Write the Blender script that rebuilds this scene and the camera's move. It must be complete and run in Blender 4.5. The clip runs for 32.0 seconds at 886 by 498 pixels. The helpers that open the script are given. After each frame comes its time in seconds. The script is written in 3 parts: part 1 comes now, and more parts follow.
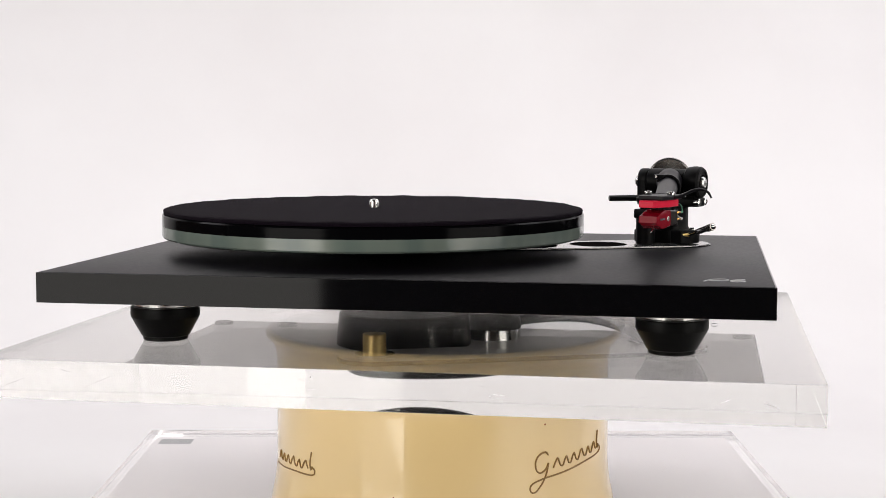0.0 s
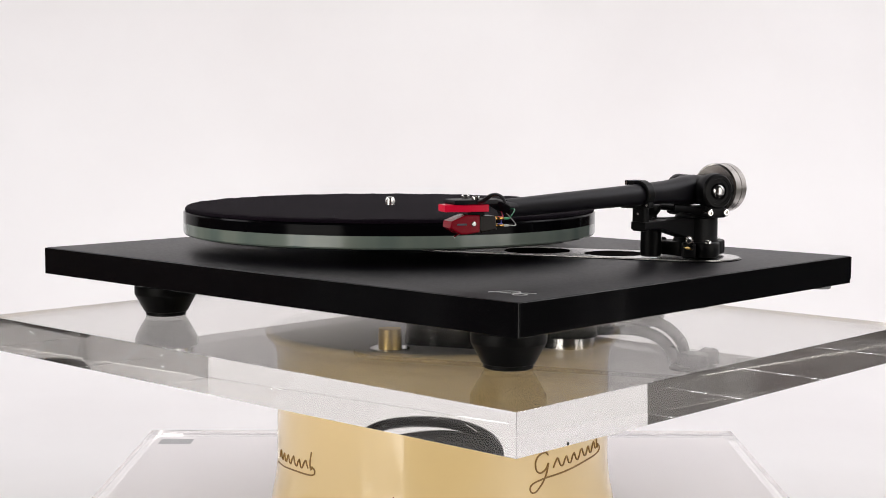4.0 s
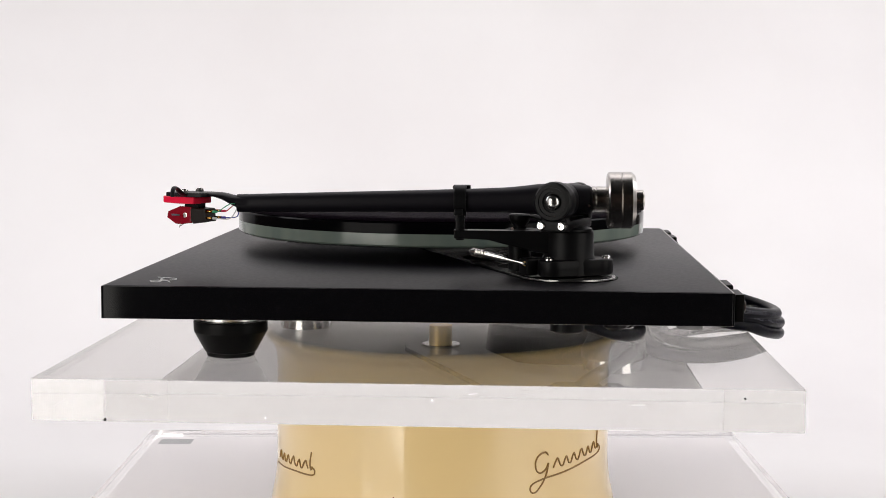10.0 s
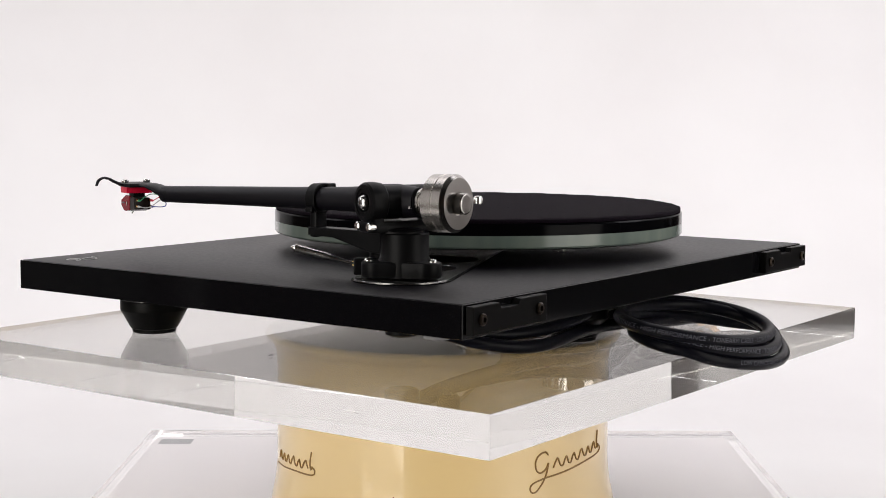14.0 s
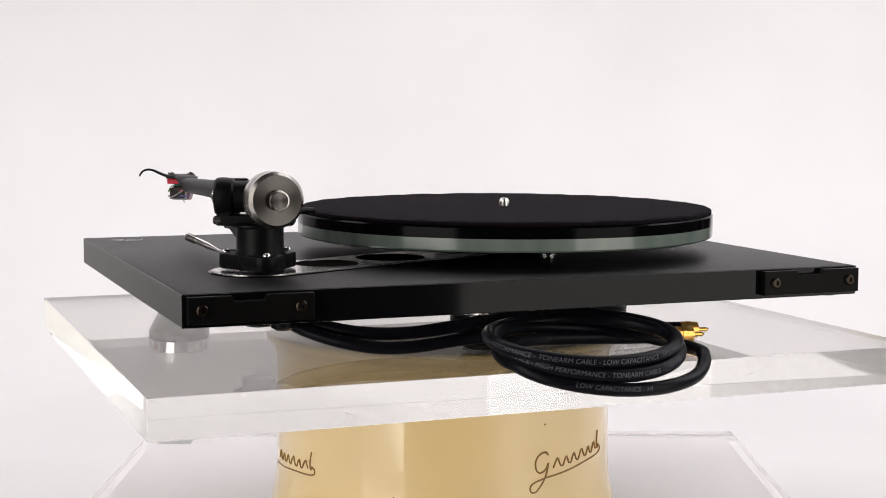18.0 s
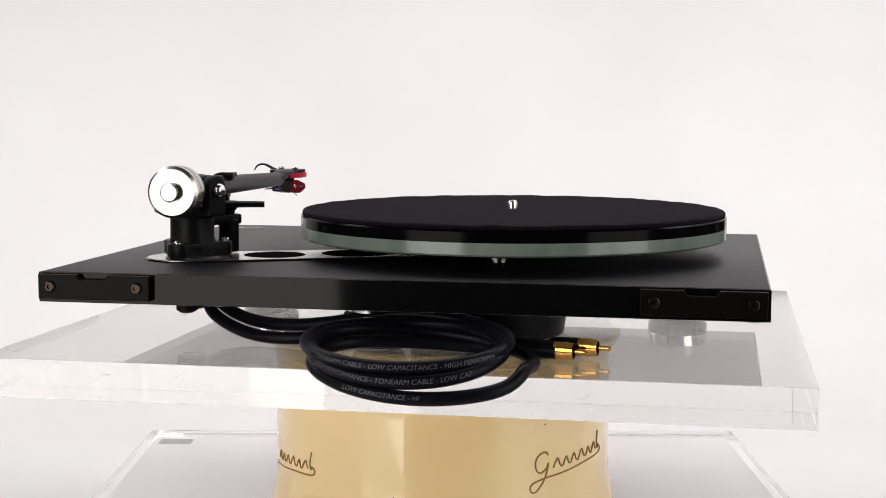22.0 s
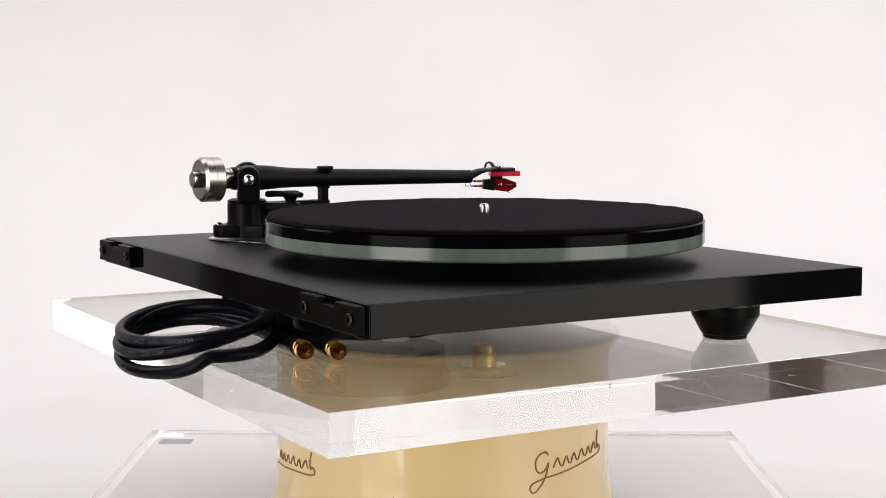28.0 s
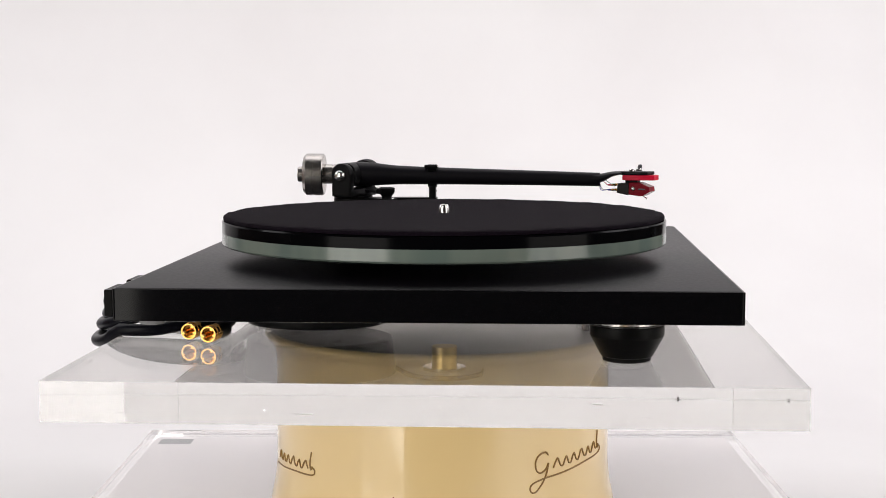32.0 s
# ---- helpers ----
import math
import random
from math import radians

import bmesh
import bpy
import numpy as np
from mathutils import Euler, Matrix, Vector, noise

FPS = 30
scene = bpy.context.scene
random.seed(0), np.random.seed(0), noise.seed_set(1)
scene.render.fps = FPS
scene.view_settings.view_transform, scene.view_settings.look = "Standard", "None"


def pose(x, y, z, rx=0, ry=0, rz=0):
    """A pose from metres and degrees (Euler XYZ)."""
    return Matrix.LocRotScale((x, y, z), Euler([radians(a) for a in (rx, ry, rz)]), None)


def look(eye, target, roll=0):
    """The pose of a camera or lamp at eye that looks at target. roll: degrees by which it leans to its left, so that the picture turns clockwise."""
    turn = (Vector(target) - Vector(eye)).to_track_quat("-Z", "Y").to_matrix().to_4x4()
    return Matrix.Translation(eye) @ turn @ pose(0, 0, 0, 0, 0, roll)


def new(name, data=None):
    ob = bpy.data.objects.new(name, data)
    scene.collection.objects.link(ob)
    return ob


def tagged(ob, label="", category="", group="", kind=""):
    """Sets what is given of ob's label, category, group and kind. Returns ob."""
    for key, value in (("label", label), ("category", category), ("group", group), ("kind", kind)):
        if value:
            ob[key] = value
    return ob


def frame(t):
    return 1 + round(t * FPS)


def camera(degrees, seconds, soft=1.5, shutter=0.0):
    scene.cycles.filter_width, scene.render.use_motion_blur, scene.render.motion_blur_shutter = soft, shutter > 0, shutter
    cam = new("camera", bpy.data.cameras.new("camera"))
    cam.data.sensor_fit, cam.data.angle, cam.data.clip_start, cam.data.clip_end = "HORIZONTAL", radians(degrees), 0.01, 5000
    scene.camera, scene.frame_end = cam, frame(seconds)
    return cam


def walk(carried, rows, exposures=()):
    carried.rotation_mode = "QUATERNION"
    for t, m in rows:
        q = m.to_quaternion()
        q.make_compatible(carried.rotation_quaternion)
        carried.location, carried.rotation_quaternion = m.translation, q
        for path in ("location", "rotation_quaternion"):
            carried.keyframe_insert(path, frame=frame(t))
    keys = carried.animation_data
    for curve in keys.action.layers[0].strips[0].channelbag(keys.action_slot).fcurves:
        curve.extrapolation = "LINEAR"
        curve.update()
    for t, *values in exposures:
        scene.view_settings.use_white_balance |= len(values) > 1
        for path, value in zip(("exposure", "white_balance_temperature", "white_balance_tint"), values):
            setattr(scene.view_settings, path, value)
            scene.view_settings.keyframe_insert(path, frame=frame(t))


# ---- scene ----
# All heights are over the white studio sweep. Plan of the player: x to its right side, y to its back, z from the plinth's top.
PLINTH_TOP = 0.212
SHELF_TOP = -0.0493
SHELF_LOW = -0.0729

cam = camera(32.90, 32.0, soft=0.9)
EYE = pose(0, -1.0613, PLINTH_TOP + 0.1038, 84.49, 0, 0) @ pose(0, 0, 0, 0, 0, 0.12)
walk(cam, [(0.0, EYE), (32.0, EYE)])

# turn of the display, degrees, at seconds
TURN = [(0.0, -9.94), (2.0, -26.45), (6.0, -59.43), (7.5, -71.82), (9.0, -84.60), (11.0, -101.32), (13.0, -117.65),
        (17.0, -150.25), (19.0, -166.06), (21.0, -182.36), (23.0, -198.63), (25.0, -215.05), (28.0, -239.86), (30.0, -257.06), (32.0, -273.72)]
LEAN = pose(0, 0, 0, -0.22, -0.08, 0)      # the shelf is not quite square to its axle

# ---------------------------------------------------------------- light
world = bpy.data.worlds.new("studio_dark")
scene.world = world
world.use_nodes = True
world.node_tree.nodes["Background"].inputs[0].default_value = (0.8, 0.85, 1.0, 1)
world.node_tree.nodes["Background"].inputs[1].default_value = 0.02


def area(name, eye, target, wide, high, watts, color=(1, 1, 1)):
    data = bpy.data.lights.new(name, "AREA")
    data.shape, data.size, data.size_y, data.energy, data.color = "RECTANGLE", wide, high, watts, color
    ob = new(name, data)
    ob.matrix_world = look(eye, target)
    return ob


area("softbox", (-0.67, -0.83, 0.30), (-0.12, 0.005, 0.30), 0.545, 1.3, 8.6, (1.0, 0.96, 0.90))
area("softbox", (0.644, -0.506, 0.30), (0.054, 0.304, 0.30), 0.46, 1.3, 4.8, (1.0, 0.96, 0.90))
# unseen fill lamps, added to brighten the backdrop and the sweep's floor
area("backdrop_fill", (-1.0, 0.35, 1.10), (-0.1, 1.1, 0.30), 0.5, 1.2, 7.3, (0.972, 0.957, 0.992))
area("backdrop_fill", (1.0, 0.35, 1.10), (0.1, 1.1, 0.30), 0.5, 1.2, 7.3, (0.965, 0.955, 1.0))
area("overhead_fill", (0, 0.62, 1.75), (0, 0.62, 0), 1.4, 0.8, 7.6, (1.0, 0.965, 0.98))

# light that runs along inside the thick acrylic needs many turns
scene.cycles.max_bounces, scene.cycles.glossy_bounces, scene.cycles.transmission_bounces = 24, 20, 20

# ---------------------------------------------------------------- materials


def material(name, color, rough=0.5, metal=0.0, spec=0.5, coat=0.0, coat_rough=0.05, trans=0.0, ior=1.5, sheen=0.0):
    m = bpy.data.materials.new(name)
    m.use_nodes = True
    b = m.node_tree.nodes["Principled BSDF"]
    b.inputs["Base Color"].default_value = (*color, 1)
    b.inputs["Roughness"].default_value = rough
    b.inputs["Metallic"].default_value = metal
    b.inputs["Specular IOR Level"].default_value = spec
    b.inputs["Coat Weight"].default_value = coat
    b.inputs["Coat Roughness"].default_value = coat_rough
    b.inputs["Transmission Weight"].default_value = trans
    b.inputs["IOR"].default_value = ior
    b.inputs["Sheen Weight"].default_value = sheen
    return m


def node(m, kind, **inputs):
    n = m.node_tree.nodes.new(kind)
    for k, v in inputs.items():
        n.inputs[k.replace("_", " ")].default_value = v
    return n


def wire(m, a, out, b, inp):
    m.node_tree.links.new(a.outputs[out], b.inputs[inp])


def bsdf(m):
    return m.node_tree.nodes["Principled BSDF"]


def coords(m, stretch=(1, 1, 1)):
    tc = node(m, "ShaderNodeTexCoord")
    mp = node(m, "ShaderNodeMapping")
    mp.inputs["Scale"].default_value = stretch
    wire(m, tc, "Object", mp, "Vector")
    return mp


def vary(m, scale, low, high, socket="Base Color", stretch=(1, 1, 1), detail=6.0, near=0.35, far=0.65):
    """Noise between two values on one socket."""
    mp = coords(m, stretch)
    n = node(m, "ShaderNodeTexNoise", Scale=scale, Detail=detail)
    wire(m, mp, "Vector", n, "Vector")
    ramp = m.node_tree.nodes.new("ShaderNodeValToRGB")
    ramp.color_ramp.elements[0].position, ramp.color_ramp.elements[1].position = near, far
    if socket == "Base Color":
        ramp.color_ramp.elements[0].color, ramp.color_ramp.elements[1].color = (*low, 1), (*high, 1)
    else:
        ramp.color_ramp.elements[0].color, ramp.color_ramp.elements[1].color = (low, low, low, 1), (high, high, high, 1)
    wire(m, n, "Fac", ramp, "Fac")
    wire(m, ramp, "Color", bsdf(m), socket)
    return n


def relief(m, scale, strength, dist=0.0005, stretch=(1, 1, 1), detail=5.0):
    mp = coords(m, stretch)
    n = node(m, "ShaderNodeTexNoise", Scale=scale, Detail=detail)
    wire(m, mp, "Vector", n, "Vector")
    bump = node(m, "ShaderNodeBump", Strength=strength, Distance=dist)
    wire(m, n, "Fac", bump, "Height")
    wire(m, bump, "Normal", bsdf(m), "Normal")


M_SWEEP = material("white_vinyl_sweep", (0.84, 0.82, 0.82), 0.75, spec=0.2)
vary(M_SWEEP, 3.0, (0.82, 0.80, 0.80), (0.86, 0.845, 0.845))
M_WALL = material("umber_studio_wall", (0.20, 0.135, 0.11), 0.9)
vary(M_WALL, 1.2, (0.16, 0.105, 0.085), (0.25, 0.17, 0.14))
M_PALE = material("off_white_wall", (0.78, 0.76, 0.72), 0.85)
vary(M_PALE, 1.5, (0.75, 0.73, 0.69), (0.80, 0.78, 0.745))
M_BOARD = material("off_white_foam_board", (0.72, 0.71, 0.70), 0.8, spec=0.2)
vary(M_BOARD, 4.0, (0.70, 0.69, 0.68), (0.74, 0.73, 0.72))
M_CEIL = material("dark_ceiling", (0.05, 0.05, 0.05), 0.9)
vary(M_CEIL, 2.0, (0.045, 0.045, 0.045), (0.06, 0.06, 0.06))

M_LAMINATE = material("satin_black_laminate", (0.0036, 0.0030, 0.0046), 0.43, spec=0.21)
vary(M_LAMINATE, 400.0, 0.42, 0.46, "Roughness")
relief(M_LAMINATE, 2600.0, 0.12, 0.0001)
M_UNDER = material("grey_laminate_underside", (0.52, 0.515, 0.52), 0.6, spec=0.2)
vary(M_UNDER, 60.0, (0.50, 0.495, 0.50), (0.54, 0.535, 0.54))
M_HOLE = material("matt_black_hole", (0.010, 0.009, 0.009), 0.9, spec=0.0)
M_EDGE = material("polished_black_edging", (0.003, 0.003, 0.0036), 0.07, spec=0.13)
vary(M_EDGE, 14.0, 0.055, 0.095, "Roughness", (1, 1, 0.2))
M_ACRYL = material("clear_acrylic", (0.70, 0.69, 0.67), 0.0, trans=1.0, ior=1.52)
M_ACRYLEDGE = material("hazy_acrylic_edge", (0.92, 0.918, 0.893), 0.03, trans=0.985, ior=1.52)
M_BASEACRYL = material("clear_acrylic_base", (0.975, 0.97, 0.972), 0.0, trans=1.0, ior=1.49)
M_GLASS = material("pale_green_glass_rim", (0.14, 0.175, 0.155), 0.15, spec=0.5)
# upright colour streaks stand in for bands of reflected light in the glass
vary(M_GLASS, 42.0, (0.115, 0.150, 0.134), (0.175, 0.205, 0.178), stretch=(1, 1, 0.05), detail=2.0)
M_BLACKGLASS = material("gloss_black_glass_rim", (0.0018, 0.0018, 0.0024), 0.13, spec=0.045)
M_FELT = material("black_wool_felt", (0.0065, 0.005, 0.0075), 0.95, spec=0.03, sheen=0.018)
vary(M_FELT, 900.0, (0.0040, 0.0025, 0.0046), (0.0085, 0.0053, 0.0095))
relief(M_FELT, 1500.0, 0.8, 0.0006)
M_BLACK = material("matt_black_moulding", (0.0035, 0.0035, 0.004), 0.38, spec=0.09)
relief(M_BLACK, 900.0, 0.1, 0.0002)
M_HINGE = material("black_painted_hinge", (0.0035, 0.0033, 0.0033), 0.35, spec=0.05)
relief(M_HINGE, 900.0, 0.1, 0.0002)
M_ARM = material("black_powder_coat", (0.0045, 0.004, 0.006), 0.42, spec=0.16)
relief(M_ARM, 1800.0, 0.15, 0.0002)
M_RUBBER = material("black_rubber", (0.0032, 0.0032, 0.0032), 0.36, spec=0.08)
relief(M_RUBBER, 700.0, 0.1, 0.0002)
M_CHROME = material("polished_steel", (0.75, 0.74, 0.73), 0.16, 1.0)
M_STEEL = material("turned_stainless_steel", (0.48, 0.455, 0.43), 0.23, 1.0)
bsdf(M_STEEL).inputs["Anisotropic"].default_value = 0.7
lathe_marks = M_STEEL.node_tree.nodes.new("ShaderNodeTangent")
lathe_marks.direction_type, lathe_marks.axis = "RADIAL", "Y"
wire(M_STEEL, lathe_marks, "Tangent", bsdf(M_STEEL), "Tangent")
M_ALU = material("satin_aluminium", (0.50, 0.495, 0.49), 0.20, 1.0)
M_BRASS = material("machined_brass", (0.80, 0.57, 0.22), 0.34, 1.0)
M_GOLD = material("gold_plating", (0.66, 0.37, 0.10), 0.14, 1.0)
M_RED = material("red_anodised_metal", (0.62, 0.004, 0.035), 0.35, spec=0.25)
M_RUBY = material("dark_ruby_cartridge", (0.19, 0.002, 0.010), 0.20, spec=0.2)
M_BROWNBLOCK = material("dark_brown_moulding", (0.010, 0.007, 0.006), 0.3, spec=0.2)
M_CABLE = material("black_cable_jacket", (0.0034, 0.0035, 0.0060), 0.30, spec=0.085)
relief(M_CABLE, 260.0, 0.35, 0.0006)
M_PRINT = material("pale_grey_print", (0.065, 0.065, 0.085), 0.6)
M_BADGE = material("silver_print", (0.60, 0.60, 0.61), 0.45)
M_CREAM = material("cream_gloss_lacquer", (0.78, 0.58, 0.275), 0.3, spec=0.5, coat=1.0, coat_rough=0.06)
bsdf(M_CREAM).inputs["Coat IOR"].default_value = 1.6
vary(M_CREAM, 9.0, (0.765, 0.567, 0.265), (0.795, 0.592, 0.285), stretch=(1, 1, 0.3))
M_SPUN = material("spun_bright_metal", (0.8, 0.8, 0.8), 0.16, 1.0)


def turned_rings(m, low, high, scale):
    """Fine rings round z, broken up along their way, as a lathe leaves them."""
    tc = node(m, "ShaderNodeTexCoord")
    flat = node(m, "ShaderNodeVectorMath")
    flat.operation = "MULTIPLY"
    flat.inputs[1].default_value = (1, 1, 0)
    wire(m, tc, "Object", flat, 0)
    far = node(m, "ShaderNodeVectorMath")
    far.operation = "LENGTH"
    wire(m, flat, "Vector", far, 0)
    rings = m.node_tree.nodes.new("ShaderNodeTexNoise")
    rings.noise_dimensions = "1D"
    rings.inputs["Scale"].default_value, rings.inputs["Detail"].default_value = scale, 5.0
    wire(m, far, "Value", rings, "W")
    patch = node(m, "ShaderNodeTexNoise", Scale=22.0, Detail=3.0)
    wire(m, tc, "Object", patch, "Vector")
    mul = node(m, "ShaderNodeMath")
    mul.operation = "MULTIPLY"
    wire(m, rings, "Fac", mul, 0)
    wire(m, patch, "Fac", mul, 1)
    ramp = m.node_tree.nodes.new("ShaderNodeValToRGB")
    ramp.color_ramp.elements[0].position, ramp.color_ramp.elements[1].position = 0.14, 0.40
    ramp.color_ramp.elements[0].color, ramp.color_ramp.elements[1].color = (*low, 1), (*high, 1)
    wire(m, mul, "Value", ramp, "Fac")
    wire(m, ramp, "Color", bsdf(m), "Base Color")


turned_rings(M_SPUN, (0.66, 0.66, 0.67), (0.94, 0.94, 0.94), 330.0)
M_SCRIPT = material("dark_bronze_print", (0.25, 0.135, 0.030), 0.4)
M_RUST = material("rusty_chip", (0.30, 0.07, 0.02), 0.8)
# grey of the shaded sweep under the base plate
M_SHADESHEET = material("plate_shade_grey", (0.655, 0.625, 0.625), 0.6)
M_PAD = material("grey_sticker", (0.20, 0.20, 0.205), 0.9)
M_DARKBOARD = material("dark_phenolic_board", (0.045, 0.043, 0.043), 0.5)
M_SCREW = material("bronzed_black_screw", (0.030, 0.022, 0.016), 0.3, 0.9)
M_SCRATCH = material("grey_scuff", (0.58, 0.57, 0.56), 0.8)
WIRES = [material("red_wire", (0.55, 0.02, 0.06), 0.4), material("green_wire", (0.02, 0.22, 0.10), 0.4),
         material("blue_wire", (0.035, 0.035, 0.30), 0.4), material("white_wire", (0.42, 0.42, 0.42), 0.4)]

M_TILE = material("brown_floor_tile", (0.05, 0.037, 0.03), 0.5)
vary(M_TILE, 4.0, (0.037, 0.027, 0.022), (0.065, 0.048, 0.04))
M_WALLTILE = material("glazed_brown_tile", (0.34, 0.22, 0.175), 0.22, spec=0.5)
vary(M_WALLTILE, 3.0, (0.27, 0.17, 0.13), (0.42, 0.28, 0.23))
M_GROUT = material("pale_grout", (0.62, 0.59, 0.55), 0.9)

# ---------------------------------------------------------------- mesh helpers


def empty(name, at=None):
    ob = new(name)
    ob.empty_display_size = 0.05
    if at is not None:
        ob.matrix_world = at
    return ob


def mesh_of(name, bm, mat, smooth=True):
    bmesh.ops.recalc_face_normals(bm, faces=bm.faces)
    if smooth:
        # flat faces stay flat beside narrow bevels
        size = [f.calc_area() for f in bm.faces]
        bm.faces.index_update()
        for e in bm.edges:
            if len(e.link_faces) == 2:
                a, b = (size[f.index] for f in e.link_faces)
                turn = e.calc_face_angle(0.0)
                e.smooth = not (turn > 0.56 or (turn > 0.14 and max(a, b) > 8 * min(a, b)))
    me = bpy.data.meshes.new(name)
    bm.to_mesh(me)
    bm.free()
    for p in me.polygons:
        p.use_smooth = smooth
    me.materials.append(mat)
    return me


RAISE = {}      # how far a thing's own origin lies under the plinth's top


def part(name, bm, mat, parent, label="", smooth=True):
    """Links a bmesh, given in the player's plan, as one mesh under a thing or part."""
    top = parent
    while top.parent:
        top = top.parent
    up = RAISE.get(top.name, 0.0)
    if up:
        bmesh.ops.translate(bm, verts=bm.verts, vec=(0, 0, up))
    ob = new(name, mesh_of(name, bm, mat, smooth))
    ob.parent = parent
    if label:
        ob["label"] = label
    return ob


def box(x0, x1, y0, y1, z0, z1, bevel=0.0, segs=2):
    bm = bmesh.new()
    bmesh.ops.create_cube(bm, size=1)
    for v in bm.verts:
        v.co = Vector((x0 + (v.co.x + 0.5) * (x1 - x0), y0 + (v.co.y + 0.5) * (y1 - y0), z0 + (v.co.z + 0.5) * (z1 - z0)))
    if bevel:
        bmesh.ops.bevel(bm, geom=bm.edges[:], offset=bevel, segments=segs, profile=0.5, affect="EDGES")
    return bm


def moved(bm, m):
    bmesh.ops.transform(bm, matrix=m, verts=bm.verts)
    return bm


def joined(*bms):
    out = bmesh.new()
    for b in bms:
        me = bpy.data.meshes.new("tmp")
        b.to_mesh(me)
        b.free()
        out.from_mesh(me)
        bpy.data.meshes.remove(me)
    return out


def lathe(profile, segs=48, at=None):
    """Turns (radius, height) pairs round z, closed at both ends."""
    bm = bmesh.new()
    rings = []
    for r, z in profile:
        ring = []
        for k in range(segs):
            a = 2 * math.pi * k / segs
            ring.append(bm.verts.new((r * math.cos(a), r * math.sin(a), z)))
        rings.append(ring)
    for a, b in zip(rings, rings[1:]):
        for k in range(segs):
            bm.faces.new((a[k], a[(k + 1) % segs], b[(k + 1) % segs], b[k]))
    bm.faces.new(rings[0][::-1])
    bm.faces.new(rings[-1])
    if at is not None:
        bmesh.ops.transform(bm, matrix=at, verts=bm.verts)
    return bm


def along(p, q):
    """A pose at p whose z points to q."""
    d = Vector(q) - Vector(p)
    return Matrix.Translation(p) @ d.to_track_quat("Z", "Y").to_matrix().to_4x4()


def rod(p, q, r0, r1=None, segs=24, bevel=0.0):
    n = (Vector(q) - Vector(p)).length
    r1 = r0 if r1 is None else r1
    b = min(bevel, n / 3)
    prof = [(r0 - b, 0), (r0, b), (r1, n - b), (r1 - b, n)] if b else [(r0, 0), (r1, n)]
    return lathe(prof, segs, along(p, q))


def spline(points, n):
    """Catmull-Rom through points."""
    pts = [Vector(p) for p in points]
    pts = [2 * pts[0] - pts[1]] + pts + [2 * pts[-1] - pts[-2]]
    out = []
    for i in range(1, len(pts) - 2):
        for k in range(n):
            t = k / n
            a, b, c, d = pts[i - 1:i + 3]
            out.append(0.5 * (2 * b + (c - a) * t + (2 * a - 5 * b + 4 * c - d) * t * t + (3 * b - a - 3 * c + d) * t ** 3))
    out.append(pts[-2])
    return out


def frames_on(path):
    """Tangent, side and up along a path, turned as little as possible."""
    rows = []
    up = Vector((0, 0, 1))
    for i, p in enumerate(path):
        t = (path[min(i + 1, len(path) - 1)] - path[max(i - 1, 0)]).normalized()
        side = t.cross(up)
        if side.length < 0.05:
            side = t.orthogonal()
        side.normalize()
        rows.append((t, side, side.cross(t).normalized()))
        up = rows[-1][2]
    return rows


def tube(path, radius, segs=12, flat=1.0):
    """A round or flattened bar along a path; radius may be a function of 0..1."""
    bm = bmesh.new()
    rings = []
    fr = frames_on(path)
    for i, p in enumerate(path):
        r = radius(i / (len(path) - 1)) if callable(radius) else radius
        _, s, u = fr[i]
        rings.append([bm.verts.new(p + s * math.cos(2 * math.pi * k / segs) * r + u * math.sin(2 * math.pi * k / segs) * r * flat) for k in range(segs)])
    for a, b in zip(rings, rings[1:]):
        for k in range(segs):
            bm.faces.new((a[k], a[(k + 1) % segs], b[(k + 1) % segs], b[k]))
    bm.faces.new(rings[0][::-1])
    bm.faces.new(rings[-1])
    return bm


def prism(outline, z0, z1, holes=(), bevel=0.0):
    """A flat plate of any outline, with holes right through it."""
    bm = bmesh.new()
    for loop in (outline, *holes):
        vs = [bm.verts.new((x, y, z0)) for x, y in loop]
        for a, b in zip(vs, vs[1:] + vs[:1]):
            bm.edges.new((a, b))
    if holes:
        bmesh.ops.triangle_fill(bm, use_beauty=True, use_dissolve=False, edges=bm.edges[:])
    else:
        bm.faces.new(bm.verts[:])
    got = bmesh.ops.extrude_face_region(bm, geom=bm.faces[:])
    bmesh.ops.translate(bm, verts=[v for v in got["geom"] if isinstance(v, bmesh.types.BMVert)], vec=(0, 0, z1 - z0))
    bmesh.ops.recalc_face_normals(bm, faces=bm.faces)
    if bevel:
        sharp = [e for e in bm.edges if len(e.link_faces) == 2 and e.calc_face_angle() > 1.0 and abs(e.verts[0].co.z - e.verts[1].co.z) < 1e-6]
        bmesh.ops.bevel(bm, geom=sharp, offset=bevel, segments=2, profile=0.5, affect="EDGES")
    return bm


def circle(x, y, r, n=40, a0=0.0, a1=360.0):
    full = abs(a1 - a0) >= 360
    steps = n if full else n - 1
    return [(x + r * math.cos(radians(a0 + (a1 - a0) * k / steps)), y + r * math.sin(radians(a0 + (a1 - a0) * k / steps))) for k in range(n)]


def hull2(x0, y0, r0, x1, y1, r1, n=28):
    """Outline round two circles."""
    d = math.hypot(x1 - x0, y1 - y0)
    a = math.degrees(math.atan2(y1 - y0, x1 - x0))
    b = math.degrees(math.acos((r0 - r1) / d))
    return circle(x0, y0, r0, n, a + b, a + 360 - b) + circle(x1, y1, r1, n, a - b, a + b)


def rounded(x0, x1, y0, y1, r, n=8):
    return (circle(x1 - r, y0 + r, r, n, -90, 0) + circle(x1 - r, y1 - r, r, n, 0, 90)
            + circle(x0 + r, y1 - r, r, n, 90, 180) + circle(x0 + r, y0 + r, r, n, 180, 270))


